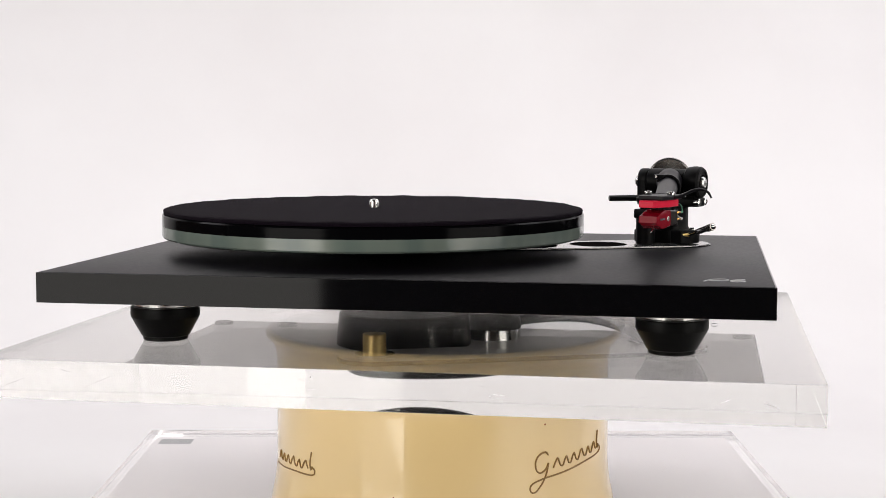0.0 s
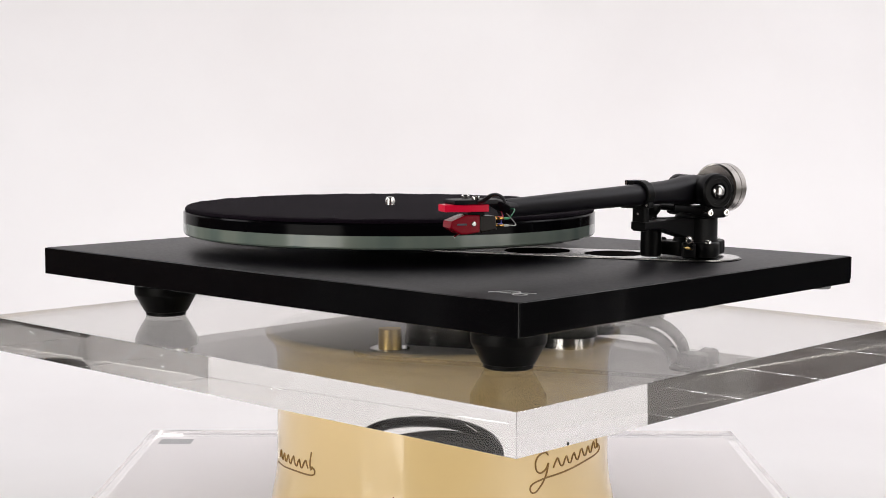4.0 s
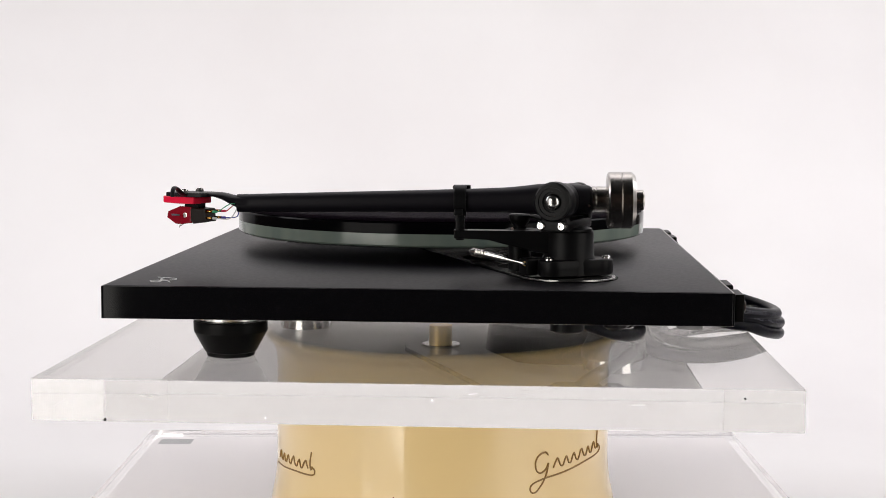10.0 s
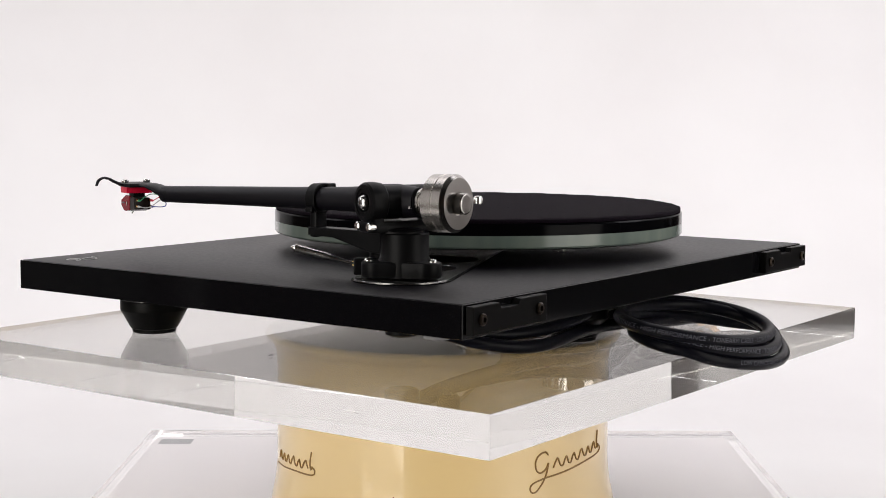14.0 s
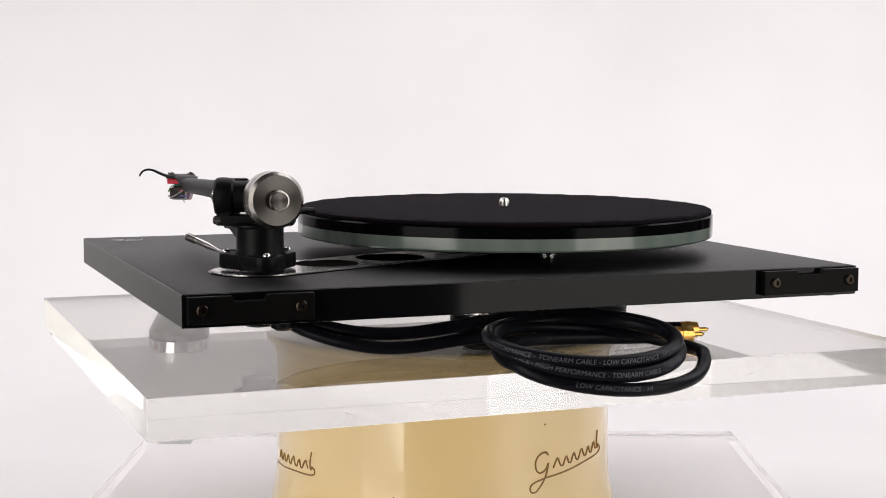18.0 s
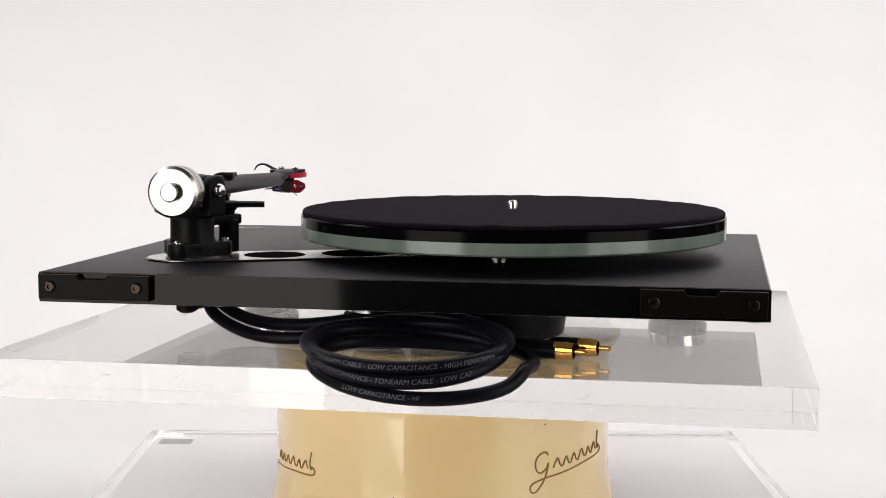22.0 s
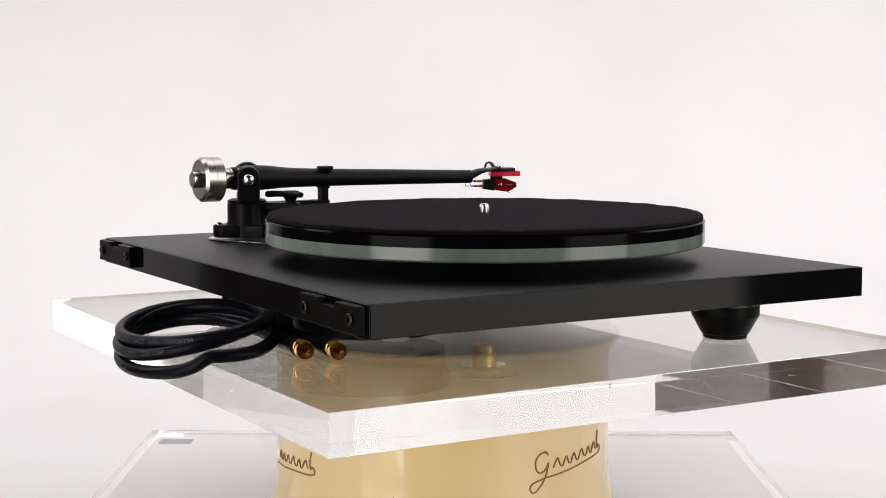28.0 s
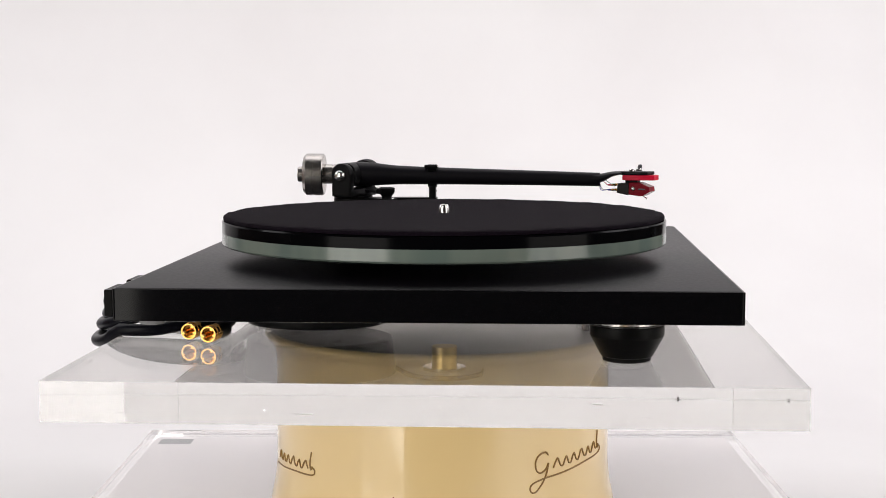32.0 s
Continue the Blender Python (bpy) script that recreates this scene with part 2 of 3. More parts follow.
# ---------------------------------------------------------------- the studio
def studio():
    # white sweep: floor that rises into the backdrop through one wide curve
    prof = [(-0.48, 0.0), (0.55, 0.0)] + [(0.55 + 0.5 * math.sin(radians(a)), 0.5 - 0.5 * math.cos(radians(a))) for a in range(6, 91, 6)] + [(1.05, 2.2)]
    bm = bmesh.new()
    cols = [[bm.verts.new((x, y, z)) for y, z in prof] for x in (-0.66, 0.66)]
    low = [[bm.verts.new((x, y + (0.004 if z > 0.3 else 0), z - (0.0 if z > 0.3 else 0.004))) for y, z in prof] for x in (-0.66, 0.66)]
    for k in range(len(prof) - 1):
        bm.faces.new((cols[0][k], cols[1][k], cols[1][k + 1], cols[0][k + 1]))
        bm.faces.new((low[0][k], low[0][k + 1], low[1][k + 1], low[1][k]))
        for s in (0, 1):
            bm.faces.new((cols[s][k], cols[s][k + 1], low[s][k + 1], low[s][k]))
    for k in (0, len(prof) - 1):
        bm.faces.new((cols[0][k], cols[1][k], low[1][k], low[0][k]))
    ob = new("backdrop", mesh_of("backdrop", bm, M_SWEEP))
    tagged(ob, "white seamless vinyl sweep curving up into a backdrop", "backdrop", kind="structure")
    tagged(new("platform", mesh_of("platform", box(-0.66, 0.66, -0.48, 1.06, -0.85, -0.0045), M_SWEEP, False)), "plain white platform under the sweep", "platform", kind="structure")
    X, XW, Y0, Y1, Z0, Z1 = 3.2, 2.3, -4.2, 2.2, -0.85, 2.6
    for name, b, mat, label in (
            ("ceiling", box(-XW, X, Y0, Y1, Z1, Z1 + 0.1), M_CEIL, "dark painted studio ceiling"),
            ("wall_north", box(-XW - 0.1, X + 0.1, Y1, Y1 + 0.1, Z0 - 0.1, Z1 + 0.1), M_WALL, "dark umber painted studio wall"),
            ("wall_south", box(-XW - 0.1, X + 0.1, Y0 - 0.1, Y0, Z0 - 0.1, Z1 + 0.1), M_WALL, "dark umber painted studio wall"),
            ("wall_east", box(X, X + 0.1, Y0, Y1, Z0 - 0.1, Z1 + 0.1), M_PALE, "off-white painted studio wall"),
            ("wall_west", box(-XW - 0.1, -XW, Y0, Y1, Z0 - 0.1, Z1 + 0.1), M_WALL, "dark umber painted studio wall")):
        tagged(new(name, mesh_of(name, b, mat, False)), label, name.split("_")[0], kind="structure")
    # unseen boards added for pale reflections: beside the sweep and outside each softbox
    for (x0, y0), (x1, y1), z1, solid, mat in (
            ((1.40, 0.0), (1.07, 0.90), 1.7, False, M_SWEEP), ((0.665, 1.09), (1.35, 1.06), 1.7, False, M_SWEEP), ((-0.69, 1.08), (-1.50, 1.02), 1.7, True, M_SWEEP),
            ((0.825, -0.390), (1.385, -0.010), 1.2, False, M_BOARD), ((-0.90, -0.705), (-1.16, -0.30), 1.2, False, M_BOARD)):
        n, turn = math.hypot(x1 - x0, y1 - y0), math.degrees(math.atan2(y1 - y0, x1 - x0))
        if solid:
            board = box(0, n, -0.006, 0.006, Z0 + 0.006, z1)
        else:                                  # two panels on thin posts; the gap keeps plinth edges dark
            board = joined(box(0, n, -0.006, 0.006, 0.20, z1), box(0, n, -0.006, 0.006, Z0 + 0.006, 0.0), box(0.02, 0.035, -0.005, 0.005, 0.0, 0.20), box(n - 0.035, n - 0.02, -0.005, 0.005, 0.0, 0.20))
        moved(board, pose(x0, y0, 0, 0, 0, turn))
        tagged(new("reflector_board", mesh_of("reflector_board", board, mat, False)), "unseen white board added for pale reflections", "reflector", kind="structure")
    floor = tagged(new("floor", mesh_of("floor", box(-XW, X, Y0, Y1, Z0 - 0.1, Z0), M_GROUT, False)), "brown square floor tiles with pale joints", "floor", kind="structure")
    me = mesh_of("tile", box(-0.222, 0.222, -0.222, 0.222, 0, 0.006, 0.002, 1), M_TILE, False)
    for i in range(12):
        for j in range(14):
            t = new("tile", me)
            t.parent = floor
            t.location = (-XW + 0.228 + i * 0.4565, Y0 + 0.228 + j * 0.4565, Z0)


def cladding():
    """Glazed brown tiles laid diagonally on the west wall."""
    wall = bpy.data.objects["wall_west"]
    me = mesh_of("tile", box(0, 0.008, -0.0660, 0.0660, -0.0660, 0.0660, 0.0015, 1), M_WALLTILE, False)
    bed = new("tile_bed", mesh_of("tile_bed", box(-2.2995, -2.2945, -0.4, 2.0, -0.84, 1.7), M_GROUT, False))
    bed.parent = wall
    step = 0.136 / math.sqrt(2)
    for i in range(-9, 10):
        for j in range(-8, 9):
            if (i + j) % 2 == 0:
                t = new("tile", me)
                t.parent = wall
                t.matrix_world = pose(-2.2940, 0.80 + i * step, 0.25 + j * step, 45, 0, 0)


# ---------------------------------------------------------------- the rotating display
def script_curve(points, r, bend):
    """A flat pen stroke laid on the drum: (arc, height) in metres."""
    path = [Vector(bend(u, v)) for u, v in [(p.x, p.y) for p in spline([(a, b, 0) for a, b in points], 6)]]
    return tube(path, r, 6)


def emblem(parent, az, z, tilt, scale, opening=True):
    """A pen-like flourish of plain loops with a long underline."""
    R = 0.1184

    def bend(u, v):
        c, s = math.cos(radians(tilt)), math.sin(radians(tilt))
        a = radians(az) + (c * u - s * v) * scale / R
        return (R * math.sin(a), -R * math.cos(a), z + (s * u + c * v) * scale)
    strokes = []
    if opening:
        strokes.append([(0.0128, 0.0257), (0.0111, 0.0285), (0.0058, 0.0285), (0.0020, 0.0253), (0.0010, 0.0201), (0.0033, 0.0169), (0.0078, 0.0173), (0.0112, 0.0203)])
        strokes.append([(0.0116, 0.0206), (0.0079, 0.0144), (0.0031, 0.0097), (-0.0031, 0.0064), (-0.0066, 0.0071), (-0.0069, 0.0106), (-0.0032, 0.0125), (0.0058, 0.0121)])
    # a run of open arches of uneven size on a falling line
    run, u = [], 0.0140
    for w, h in ((0.0090, 0.0050), (0.0076, 0.0044), (0.0080, 0.0046), (0.0092, 0.0050), (0.0072, 0.0044), (0.0090, 0.0048)):
        low = 0.0150 - 0.205 * (u - 0.0140)
        run += [(u + w * 0.04, low + 0.0004), (u + w * 0.40, low + h * 0.75), (u + w * 0.66, low + h), (u + w * 0.72, low + h * 0.45), (u + w * 0.80, low - 0.0008)]
        u += w
    strokes.append(run)
    strokes.append([(0.0690, 0.0165), (0.0655, 0.0098), (0.0652, 0.0050), (0.0672, 0.0060)])
    strokes.append([(0.0668, 0.0068), (0.0694, 0.0036), (0.0651, 0.0011), (0.0452, 0.0049), (0.0233, 0.0086), (0.0058, 0.0121)])
    bm = joined(*[script_curve(s, 0.0006 * scale, bend) for s in strokes])
    ob = new("emblem", mesh_of("emblem", bm, M_SCRIPT))
    ob.parent = parent
    ob["label"] = "dark bronze pen flourish with underline"


def hazy_sides(ob):
    """Sawn and hand-polished side faces are hazier than the cast faces."""
    ob.data.materials.append(M_ACRYLEDGE)
    for f in ob.data.polygons:
        f.material_index = 1 if abs(f.normal.z) < 0.9 else 0


def display():
    base_z = PLINTH_TOP - 0.182
    plate = empty("base_plate")
    tagged(plate, "clear acrylic square base plate over a grey shade sheet", "base plate")
    b = new("plate", mesh_of("plate", box(-0.2555, 0.2535, -0.255, 0.238, base_z - 0.0236, base_z), M_BASEACRYL, False))
    b.parent = plate
    b.visible_shadow = False
    # added sheet whose grey stands in for the plate's shade on the sweep
    sheet = new("shade_sheet", mesh_of("shade_sheet", box(-0.2490, 0.2470, -0.2540, 0.2312, 0.0002, base_z - 0.0233), M_SHADESHEET, False))
    sheet.parent = plate
    sheet["label"] = "grey sheet standing in for shade under the plate"
    tag = new("sticker", mesh_of("sticker", box(-0.2440, -0.2160, 0.2020, 0.2215, base_z - 0.0233, base_z - 0.0230), M_PAD, False))
    tag.parent = plate
    tag["label"] = "grey rectangular sticker"
    drum = empty("display_drum", pose(0, 0, base_z))
    tagged(drum, "cream gloss cylindrical motor drum on the acrylic base", "display drum")
    h = SHELF_LOW - 0.0012 - (-0.182)
    prof = [(0.1232, 0.0005), (0.1230, 0.005), (0.1222, 0.010), (0.1210, 0.016), (0.1198, 0.022), (0.1189, 0.029), (0.1183, 0.037), (0.1180, h - 0.0240), (0.1182, h - 0.0190), (0.1188, h - 0.0150), (0.1198, h - 0.0118), (0.1213, h - 0.0090), (0.1232, h - 0.0068), (0.1249, h - 0.0052), (0.1259, h - 0.0038), (0.1262, h - 0.0028), (0.1259, h - 0.0018), (0.1250, h - 0.0010), (0.1236, h - 0.0005), (0.1220, h - 0.0003)]
    body = new("body", mesh_of("body", lathe(prof, 128), M_CREAM))
    body.parent = drum
    top = new("top_disc", mesh_of("top_disc", lathe([(0.1218, h - 0.0002), (0.1216, h)], 144), M_SPUN))
    top.parent = drum
    top["label"] = "spun bright metal rotating disc"
    pad = new("pad", mesh_of("pad", lathe([(0.0240, h + 0.0001), (0.0240, h + 0.0005)], 64), M_SPUN))
    pad.parent = drum
    pad["label"] = "thin grey hub washer"
    for az, z, r, out in ((34.5, 0.0779, 0.0007, 0.1181), (-15.5, 0.0335, 0.0005, 0.1186), (34.2, 0.0970, 0.0014, 0.1201)):
        x, y = out * math.sin(radians(az)), -out * math.cos(radians(az))
        chip = new("chip", mesh_of("chip", rod((x, y, z), (x * 1.002, y * 1.002, z), r, r * 0.6, 9), M_RUST))
        chip.parent = drum
        chip["label"] = "small rusty chip in the lacquer"
    emblem(drum, 33.5, 0.029, 17, 1.0)
    emblem(drum, -77.5, 0.0234, 13.5, 0.98, False)

    shelf = empty("rotating_shelf")
    RAISE["rotating_shelf"] = -SHELF_LOW
    tagged(shelf, "thick clear acrylic shelf turning on a drum", "acrylic shelf")
    s = part("slab", box(-0.2482, 0.2508, -0.2156, 0.2104, SHELF_LOW, SHELF_TOP, 0.00012, 1), M_ACRYL, shelf, smooth=False)
    s.visible_shadow = False
    hazy_sides(s)
    rnd = random.Random(11)
    for x, y, n, turn, w in ((0.221, -0.2157, 0.016, 3, 0.00045), (0.196, -0.2157, 0.010, -4, 0.0004), (-0.190, -0.2157, 0.012, 2, 0.00035), (-0.040, -0.2157, 0.008, -2, 0.0003), (0.070, -0.2157, 0.014, 1, 0.0003), (-0.120, 0.2105, 0.012, 3, 0.0004), (0.140, 0.2105, 0.009, -3, 0.0004), (0.020, 0.2105, 0.014, 1, 0.0003)):
        z = SHELF_LOW + rnd.uniform(0.005, 0.019)
        part("scuff", moved(box(-n / 4, n / 4, -0.00004, 0.00004, -w / 3, w / 3), pose(x, y, z, 0, turn * 6, 0)), M_SCRATCH, s, "thin grey scratch", False)
    for x, y, n, w in ((-0.2483, -0.10, 0.012, 0.0004), (-0.2483, 0.06, 0.016, 0.0004), (-0.2483, 0.165, 0.010, 0.0006), (0.2509, -0.15, 0.013, 0.0005), (0.2509, 0.03, 0.010, 0.0004), (0.2509, 0.12, 0.015, 0.0004)):
        z = SHELF_LOW + rnd.uniform(0.005, 0.019)
        part("scuff", moved(box(-0.00004, 0.00004, -n / 4, n / 4, -w / 3, w / 3), pose(x, y, z, rnd.uniform(-5, 5), 0, 0)), M_SCRATCH, s, "thin grey scratch", False)
    part("speck", rod((0.25085, -0.1742, -0.0718), (0.2513, -0.1742, -0.0718), 0.0010, 0.0007, 9), M_RUBBER, s, "small black speck")
    part("fibre", tube(spline([(0.1888, 0.0086, SHELF_TOP + 0.0006), (0.1908, 0.0092, SHELF_TOP + 0.0010), (0.1930, 0.0090, SHELF_TOP + 0.0007)], 5), lambda t: 0.00035 - 0.0002 * t, 6), M_RUBBER, s, "dark curled fibre")
    for k in range(9):
        side = k % 4
        r = rnd.uniform(0.0003, 0.0006)
        u, z = rnd.uniform(-0.2, 0.2), SHELF_LOW + rnd.uniform(0.002, 0.022)
        at = ((u, -0.2156, z), (u, 0.2104, z), (-0.2482, u, z), (0.2508, u, z))[side]
        out = ((0, -1, 0), (0, 1, 0), (-1, 0, 0), (1, 0, 0))[side]
        p, q = Vector(at) + Vector(out) * 0.00002, Vector(at) + Vector(out) * 0.00012
        part("speck", rod(p, q, r, r * 0.7, 7), M_SCRATCH, s, "small grey speck")
    return shelf


# ---------------------------------------------------------------- the record player
def foot(parent, x, y):
    f = part("foot", lathe([(0.0139, SHELF_TOP + 0.0002), (0.0146, SHELF_TOP + 0.0008), (0.0146, SHELF_TOP + 0.0028), (0.0156, SHELF_TOP + 0.0032), (0.0222, -0.0340), (0.0224, -0.0333), (0.0224, -0.0278), (0.0216, -0.0271)], 48, pose(x, y, 0)), M_RUBBER, parent, "black tapered rubber foot")
    part("collar", lathe([(0.0199, -0.0272), (0.0211, -0.0189)], 40, pose(x, y, 0)), M_CHROME, f, "polished steel collar")


def hinge(parent, x0, x1):
    y0 = 0.1752
    n0, n1 = x0 + (x1 - x0) * 0.40, x0 + (x1 - x0) * 0.63
    out = [(x0, -0.0165), (x1, -0.0165), (x1, -0.0012), (n1 + 0.002, -0.0012), (n1, -0.0042), (n0, -0.0042), (n0 - 0.002, -0.0012), (x0, -0.0012)]
    bm = moved(prism(out, 0, 0.0050, bevel=0.0005), pose(0, y0 + 0.0050, 0, 90, 0, 0))
    h = part("hinge", bm, M_HINGE, parent, "black hinge block")
    for x in (x0 + 0.008, x1 - 0.008):
        part("screw", lathe([(0.0034, 0), (0.0034, 0.0012), (0.0027, 0.0019), (0.0016, 0.0019), (0.0014, 0.0006), (0.0001, 0.0006)], 20, along((x, y0 + 0.0049, -0.0086), (x, y0 + 0.02, -0.0086))), M_SCREW, h, "blackened socket screw")


def plinth(p):
    core = part("plinth", box(-0.2219, 0.2231, -0.1819, 0.1737, -0.0187, 0.0, 0.0006, 2), M_LAMINATE, p, "satin black laminated plinth")
    part("underside_panel", box(-0.2216, 0.2228, -0.1816, 0.1734, -0.0192, -0.0189), M_UNDER, core, "grey laminated underside", False)
    for x0, x1, y0, y1 in ((-0.2230, 0.2242, -0.1830, -0.1819), (-0.2230, 0.2242, 0.1737, 0.1748), (-0.2230, -0.2219, -0.1819, 0.1737), (0.2231, 0.2242, -0.1819, 0.1737)):
        part("edge_strip", box(x0, x1, y0, y1, -0.0190, -0.0003, 0.00035, 2), M_EDGE, core, "polished black edging")
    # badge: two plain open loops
    b = []
    for pts in ([(0.183, -0.160), (0.188, -0.149), (0.195, -0.147), (0.1975, -0.152), (0.193, -0.156), (0.186, -0.1555)],
                [(0.207, -0.1475), (0.201, -0.150), (0.1985, -0.156), (0.201, -0.160), (0.206, -0.158), (0.2065, -0.1545), (0.2015, -0.1535), (0.199, -0.156)]):
        b.append(tube(spline([(x, y, 0.0002) for x, y in pts], 8), 0.00042, 6, 0.5))
    part("badge", joined(*b), M_BADGE, core, "silver outline badge of two loops")
    # brace between bearing and arm, above and below the board
    for z0, z1, mat, name, lab, r1 in ((0.0003, 0.0014, M_ALU, "top_brace", "satin aluminium brace with two round holes", 0.0240), (-0.0222, -0.0192, M_DARKBOARD, "lower_brace", "phenolic brace with dark edges", 0.0268)):
        holes = (circle(0.1055, 0.0610, 0.0212, 48), circle(0.0540, 0.0395, 0.0236, 48))
        part(name, prism(hull2(0.1575, 0.0838, 0.0288, -0.049, -0.004, r1), z0, z1, holes, 0.00012), mat, p, lab)
    part("brace_face", prism(hull2(0.1575, 0.0838, 0.0280, -0.049, -0.004, 0.0260), -0.0225, -0.0223), M_UNDER, p, "grey face of the lower brace")
    part("brace_lining", prism(hull2(0.1575, 0.0838, 0.0302, -0.049, -0.004, 0.0254), 0.0001, 0.0007), M_BLACKGLASS, p, "black line round the brace")
    for x, y, r in ((0.1055, 0.0610, 0.0205), (0.0540, 0.0395, 0.0229)):
        part("hole_floor", lathe([(r, 0.0007), (r, 0.0010)], 40, pose(x, y, 0)), M_HOLE, p)
    for x, y in ((0.1642, -0.1203), (-0.1624, -0.1212), (0.0190, 0.1204)):
        foot(p, x, y)
    hinge(p, 0.1498, 0.2222)
    hinge(p, -0.2212, -0.1488)


def underside(p):
    brg = part("bearing_housing", lathe([(0.0082, -0.0386), (0.0085, -0.0382), (0.0085, -0.0218)], 40, pose(-0.0491, -0.004, 0)), M_BRASS, p, "machined brass bearing housing")
    part("flange", lathe([(0.0140, -0.0246), (0.0146, -0.0242), (0.0146, -0.0222)], 40, pose(-0.0491, -0.004, 0)), M_CHROME, brg, "steel flange")
    pod = part("motor_cover", lathe([(0.0470, -0.0440), (0.0492, -0.0433), (0.0500, -0.0418), (0.0520, -0.0240), (0.0520, -0.0191)], 72, pose(-0.0450, 0.0820, 0)), M_BLACK, p, "round black motor cover")
    for x, y in ((-0.074, 0.066), (-0.016, 0.097)):
        part("screw", lathe([(0.003, -0.0452), (0.003, -0.0438)], 16, pose(x, y, 0)), M_CHROME, pod)
    nut = part("arm_nut", lathe([(0.0080, -0.0335), (0.0104, -0.0322), (0.0106, -0.0245), (0.0160, -0.0242), (0.0168, -0.0234), (0.0168, -0.0193)], 36, pose(0.157, 0.0838, 0)), M_BLACK, p, "black arm fixing nut")
    for x, y, r, z in ((0.150, 0.113, 0.0070, -0.0325), (0.134, 0.101, 0.0060, -0.0300)):
        part("cable_clip", lathe([(r * 0.6, z), (r, z + 0.0018), (r, -0.0191)], 24, pose(x, y, 0)), M_BLACK, p)
    for x, y in ((-0.214, 0.154), (-0.158, 0.153), (0.159, 0.147), (0.214, 0.151)):
        part("pad", lathe([(0.0068, -0.0215), (0.0075, -0.0209), (0.0075, -0.0191)], 24, pose(x, y, 0)), M_PAD, p, "grey round rubber pad")


def platter(p):
    C = pose(-0.0491, -0.004, 0)
    pl = part("platter", lathe([(0.1455, 0.0113), (0.1478, 0.0117), (0.1487, 0.0128), (0.1487, 0.0202)], 160, C), M_GLASS, p, "thick pale green glass platter")
    part("platter_top", lathe([(0.1487, 0.0203), (0.1487, 0.0268), (0.1480, 0.0278), (0.1460, 0.0280)], 160, C), M_BLACKGLASS, pl, "gloss black upper glass disc")
    part("rim_line", lathe([(0.1440, 0.0106), (0.1462, 0.0112)], 120, C), M_BLACK, pl)
    part("sub_platter", lathe([(0.048, 0.0048), (0.050, 0.0052), (0.050, 0.0106)], 72, C), M_BLACK, p, "black sub-platter under the glass")
    part("spindle", lathe([(0.0036, 0.0279), (0.0036, 0.0335), (0.0034, 0.0350), (0.0027, 0.0364), (0.0012, 0.0368)], 28, C), M_CHROME, p, "polished steel spindle")
    pul = part("drive_pulley", lathe([(0.0056, 0.0001), (0.0062, 0.0004), (0.0062, 0.0030), (0.0085, 0.0032), (0.0085, 0.0042), (0.0070, 0.0048), (0.0070, 0.0066), (0.0085, 0.0072), (0.0085, 0.0084)], 32, pose(-0.050, 0.0670, 0)), M_CHROME, p, "polished steel drive pulley")
    belt = []
    for z in (0.0052, 0.0078):
        o = hull2(-0.0491, -0.004, 0.0506, -0.050, 0.0670, 0.0076, 24)
        path = [Vector((x, y, z)) for x, y in o] + [Vector((*o[0], z))]
        belt.append(tube(path, 0.0008, 6))
    part("belt", belt[0], M_RUBBER, p)
    part("belt", belt[1], M_RUBBER, p)


def felt_mat():
    m = empty("felt_mat")
    RAISE["felt_mat"] = -0.0280

    def wob(a, z):
        return 0.0007 * noise.noise((math.cos(a) * 6, math.sin(a) * 6, 1.0)) + 0.0006 * noise.noise((math.cos(a) * 30, math.sin(a) * 30, 5.0))
    bm = bmesh.new()
    segs, radii = 200, [0.0042, 0.05, 0.1, 0.135, 0.1462]
    top = []
    for r in radii:
        ring = []
        for k in range(segs):
            a = 2 * math.pi * k / segs
            lift = 0.0
            if r > 0.12:
                lift = 0.0005 * noise.noise((math.cos(a) * 9, math.sin(a) * 9, 2.0)) * (1.0 if r > 0.14 else 0.5)
            rr = r + (wob(a, 0) if r > 0.14 else 0)
            ring.append(bm.verts.new((-0.0491 + rr * math.cos(a), -0.004 + rr * math.sin(a), 0.0309 + lift)))
        top.append(ring)
    edge = []
    for dr, z in ((0.0012, 0.0303), (0.0016, 0.0294), (0.0013, 0.0282)):
        edge.append([bm.verts.new((-0.0491 + (0.1462 + dr + wob(2 * math.pi * k / segs, 0)) * math.cos(2 * math.pi * k / segs),
                                   -0.004 + (0.1462 + dr + wob(2 * math.pi * k / segs, 0)) * math.sin(2 * math.pi * k / segs), z)) for k in range(segs)])
    inner = [bm.verts.new((-0.0491 + 0.0042 * math.cos(2 * math.pi * k / segs), -0.004 + 0.0042 * math.sin(2 * math.pi * k / segs), 0.0282)) for k in range(segs)]
    loops = top + edge + [inner, top[0]]
    for a, b in zip(loops, loops[1:]):
        for k in range(segs):
            bm.faces.new((a[k], a[(k + 1) % segs], b[(k + 1) % segs], b[k]))
    part("felt", bm, M_FELT, m)
    lint = []
    rnd = random.Random(4)
    for _ in range(5):
        a, r = rnd.uniform(0, 6.28), 0.14 * math.sqrt(rnd.random())
        x, y = -0.0491 + r * math.cos(a), -0.004 + r * math.sin(a)
        lint.append(rod((x, y, 0.0311), (x + rnd.uniform(-0.001, 0.001), y + rnd.uniform(-0.001, 0.001), 0.0314), 0.00016, segs=5))
    tagged(part("lint", joined(*lint), M_PRINT, m, "pale specks of lint"), kind="stuff")
    tagged(m, "black wool felt mat lying on the glass platter", "turntable mat")
    return m


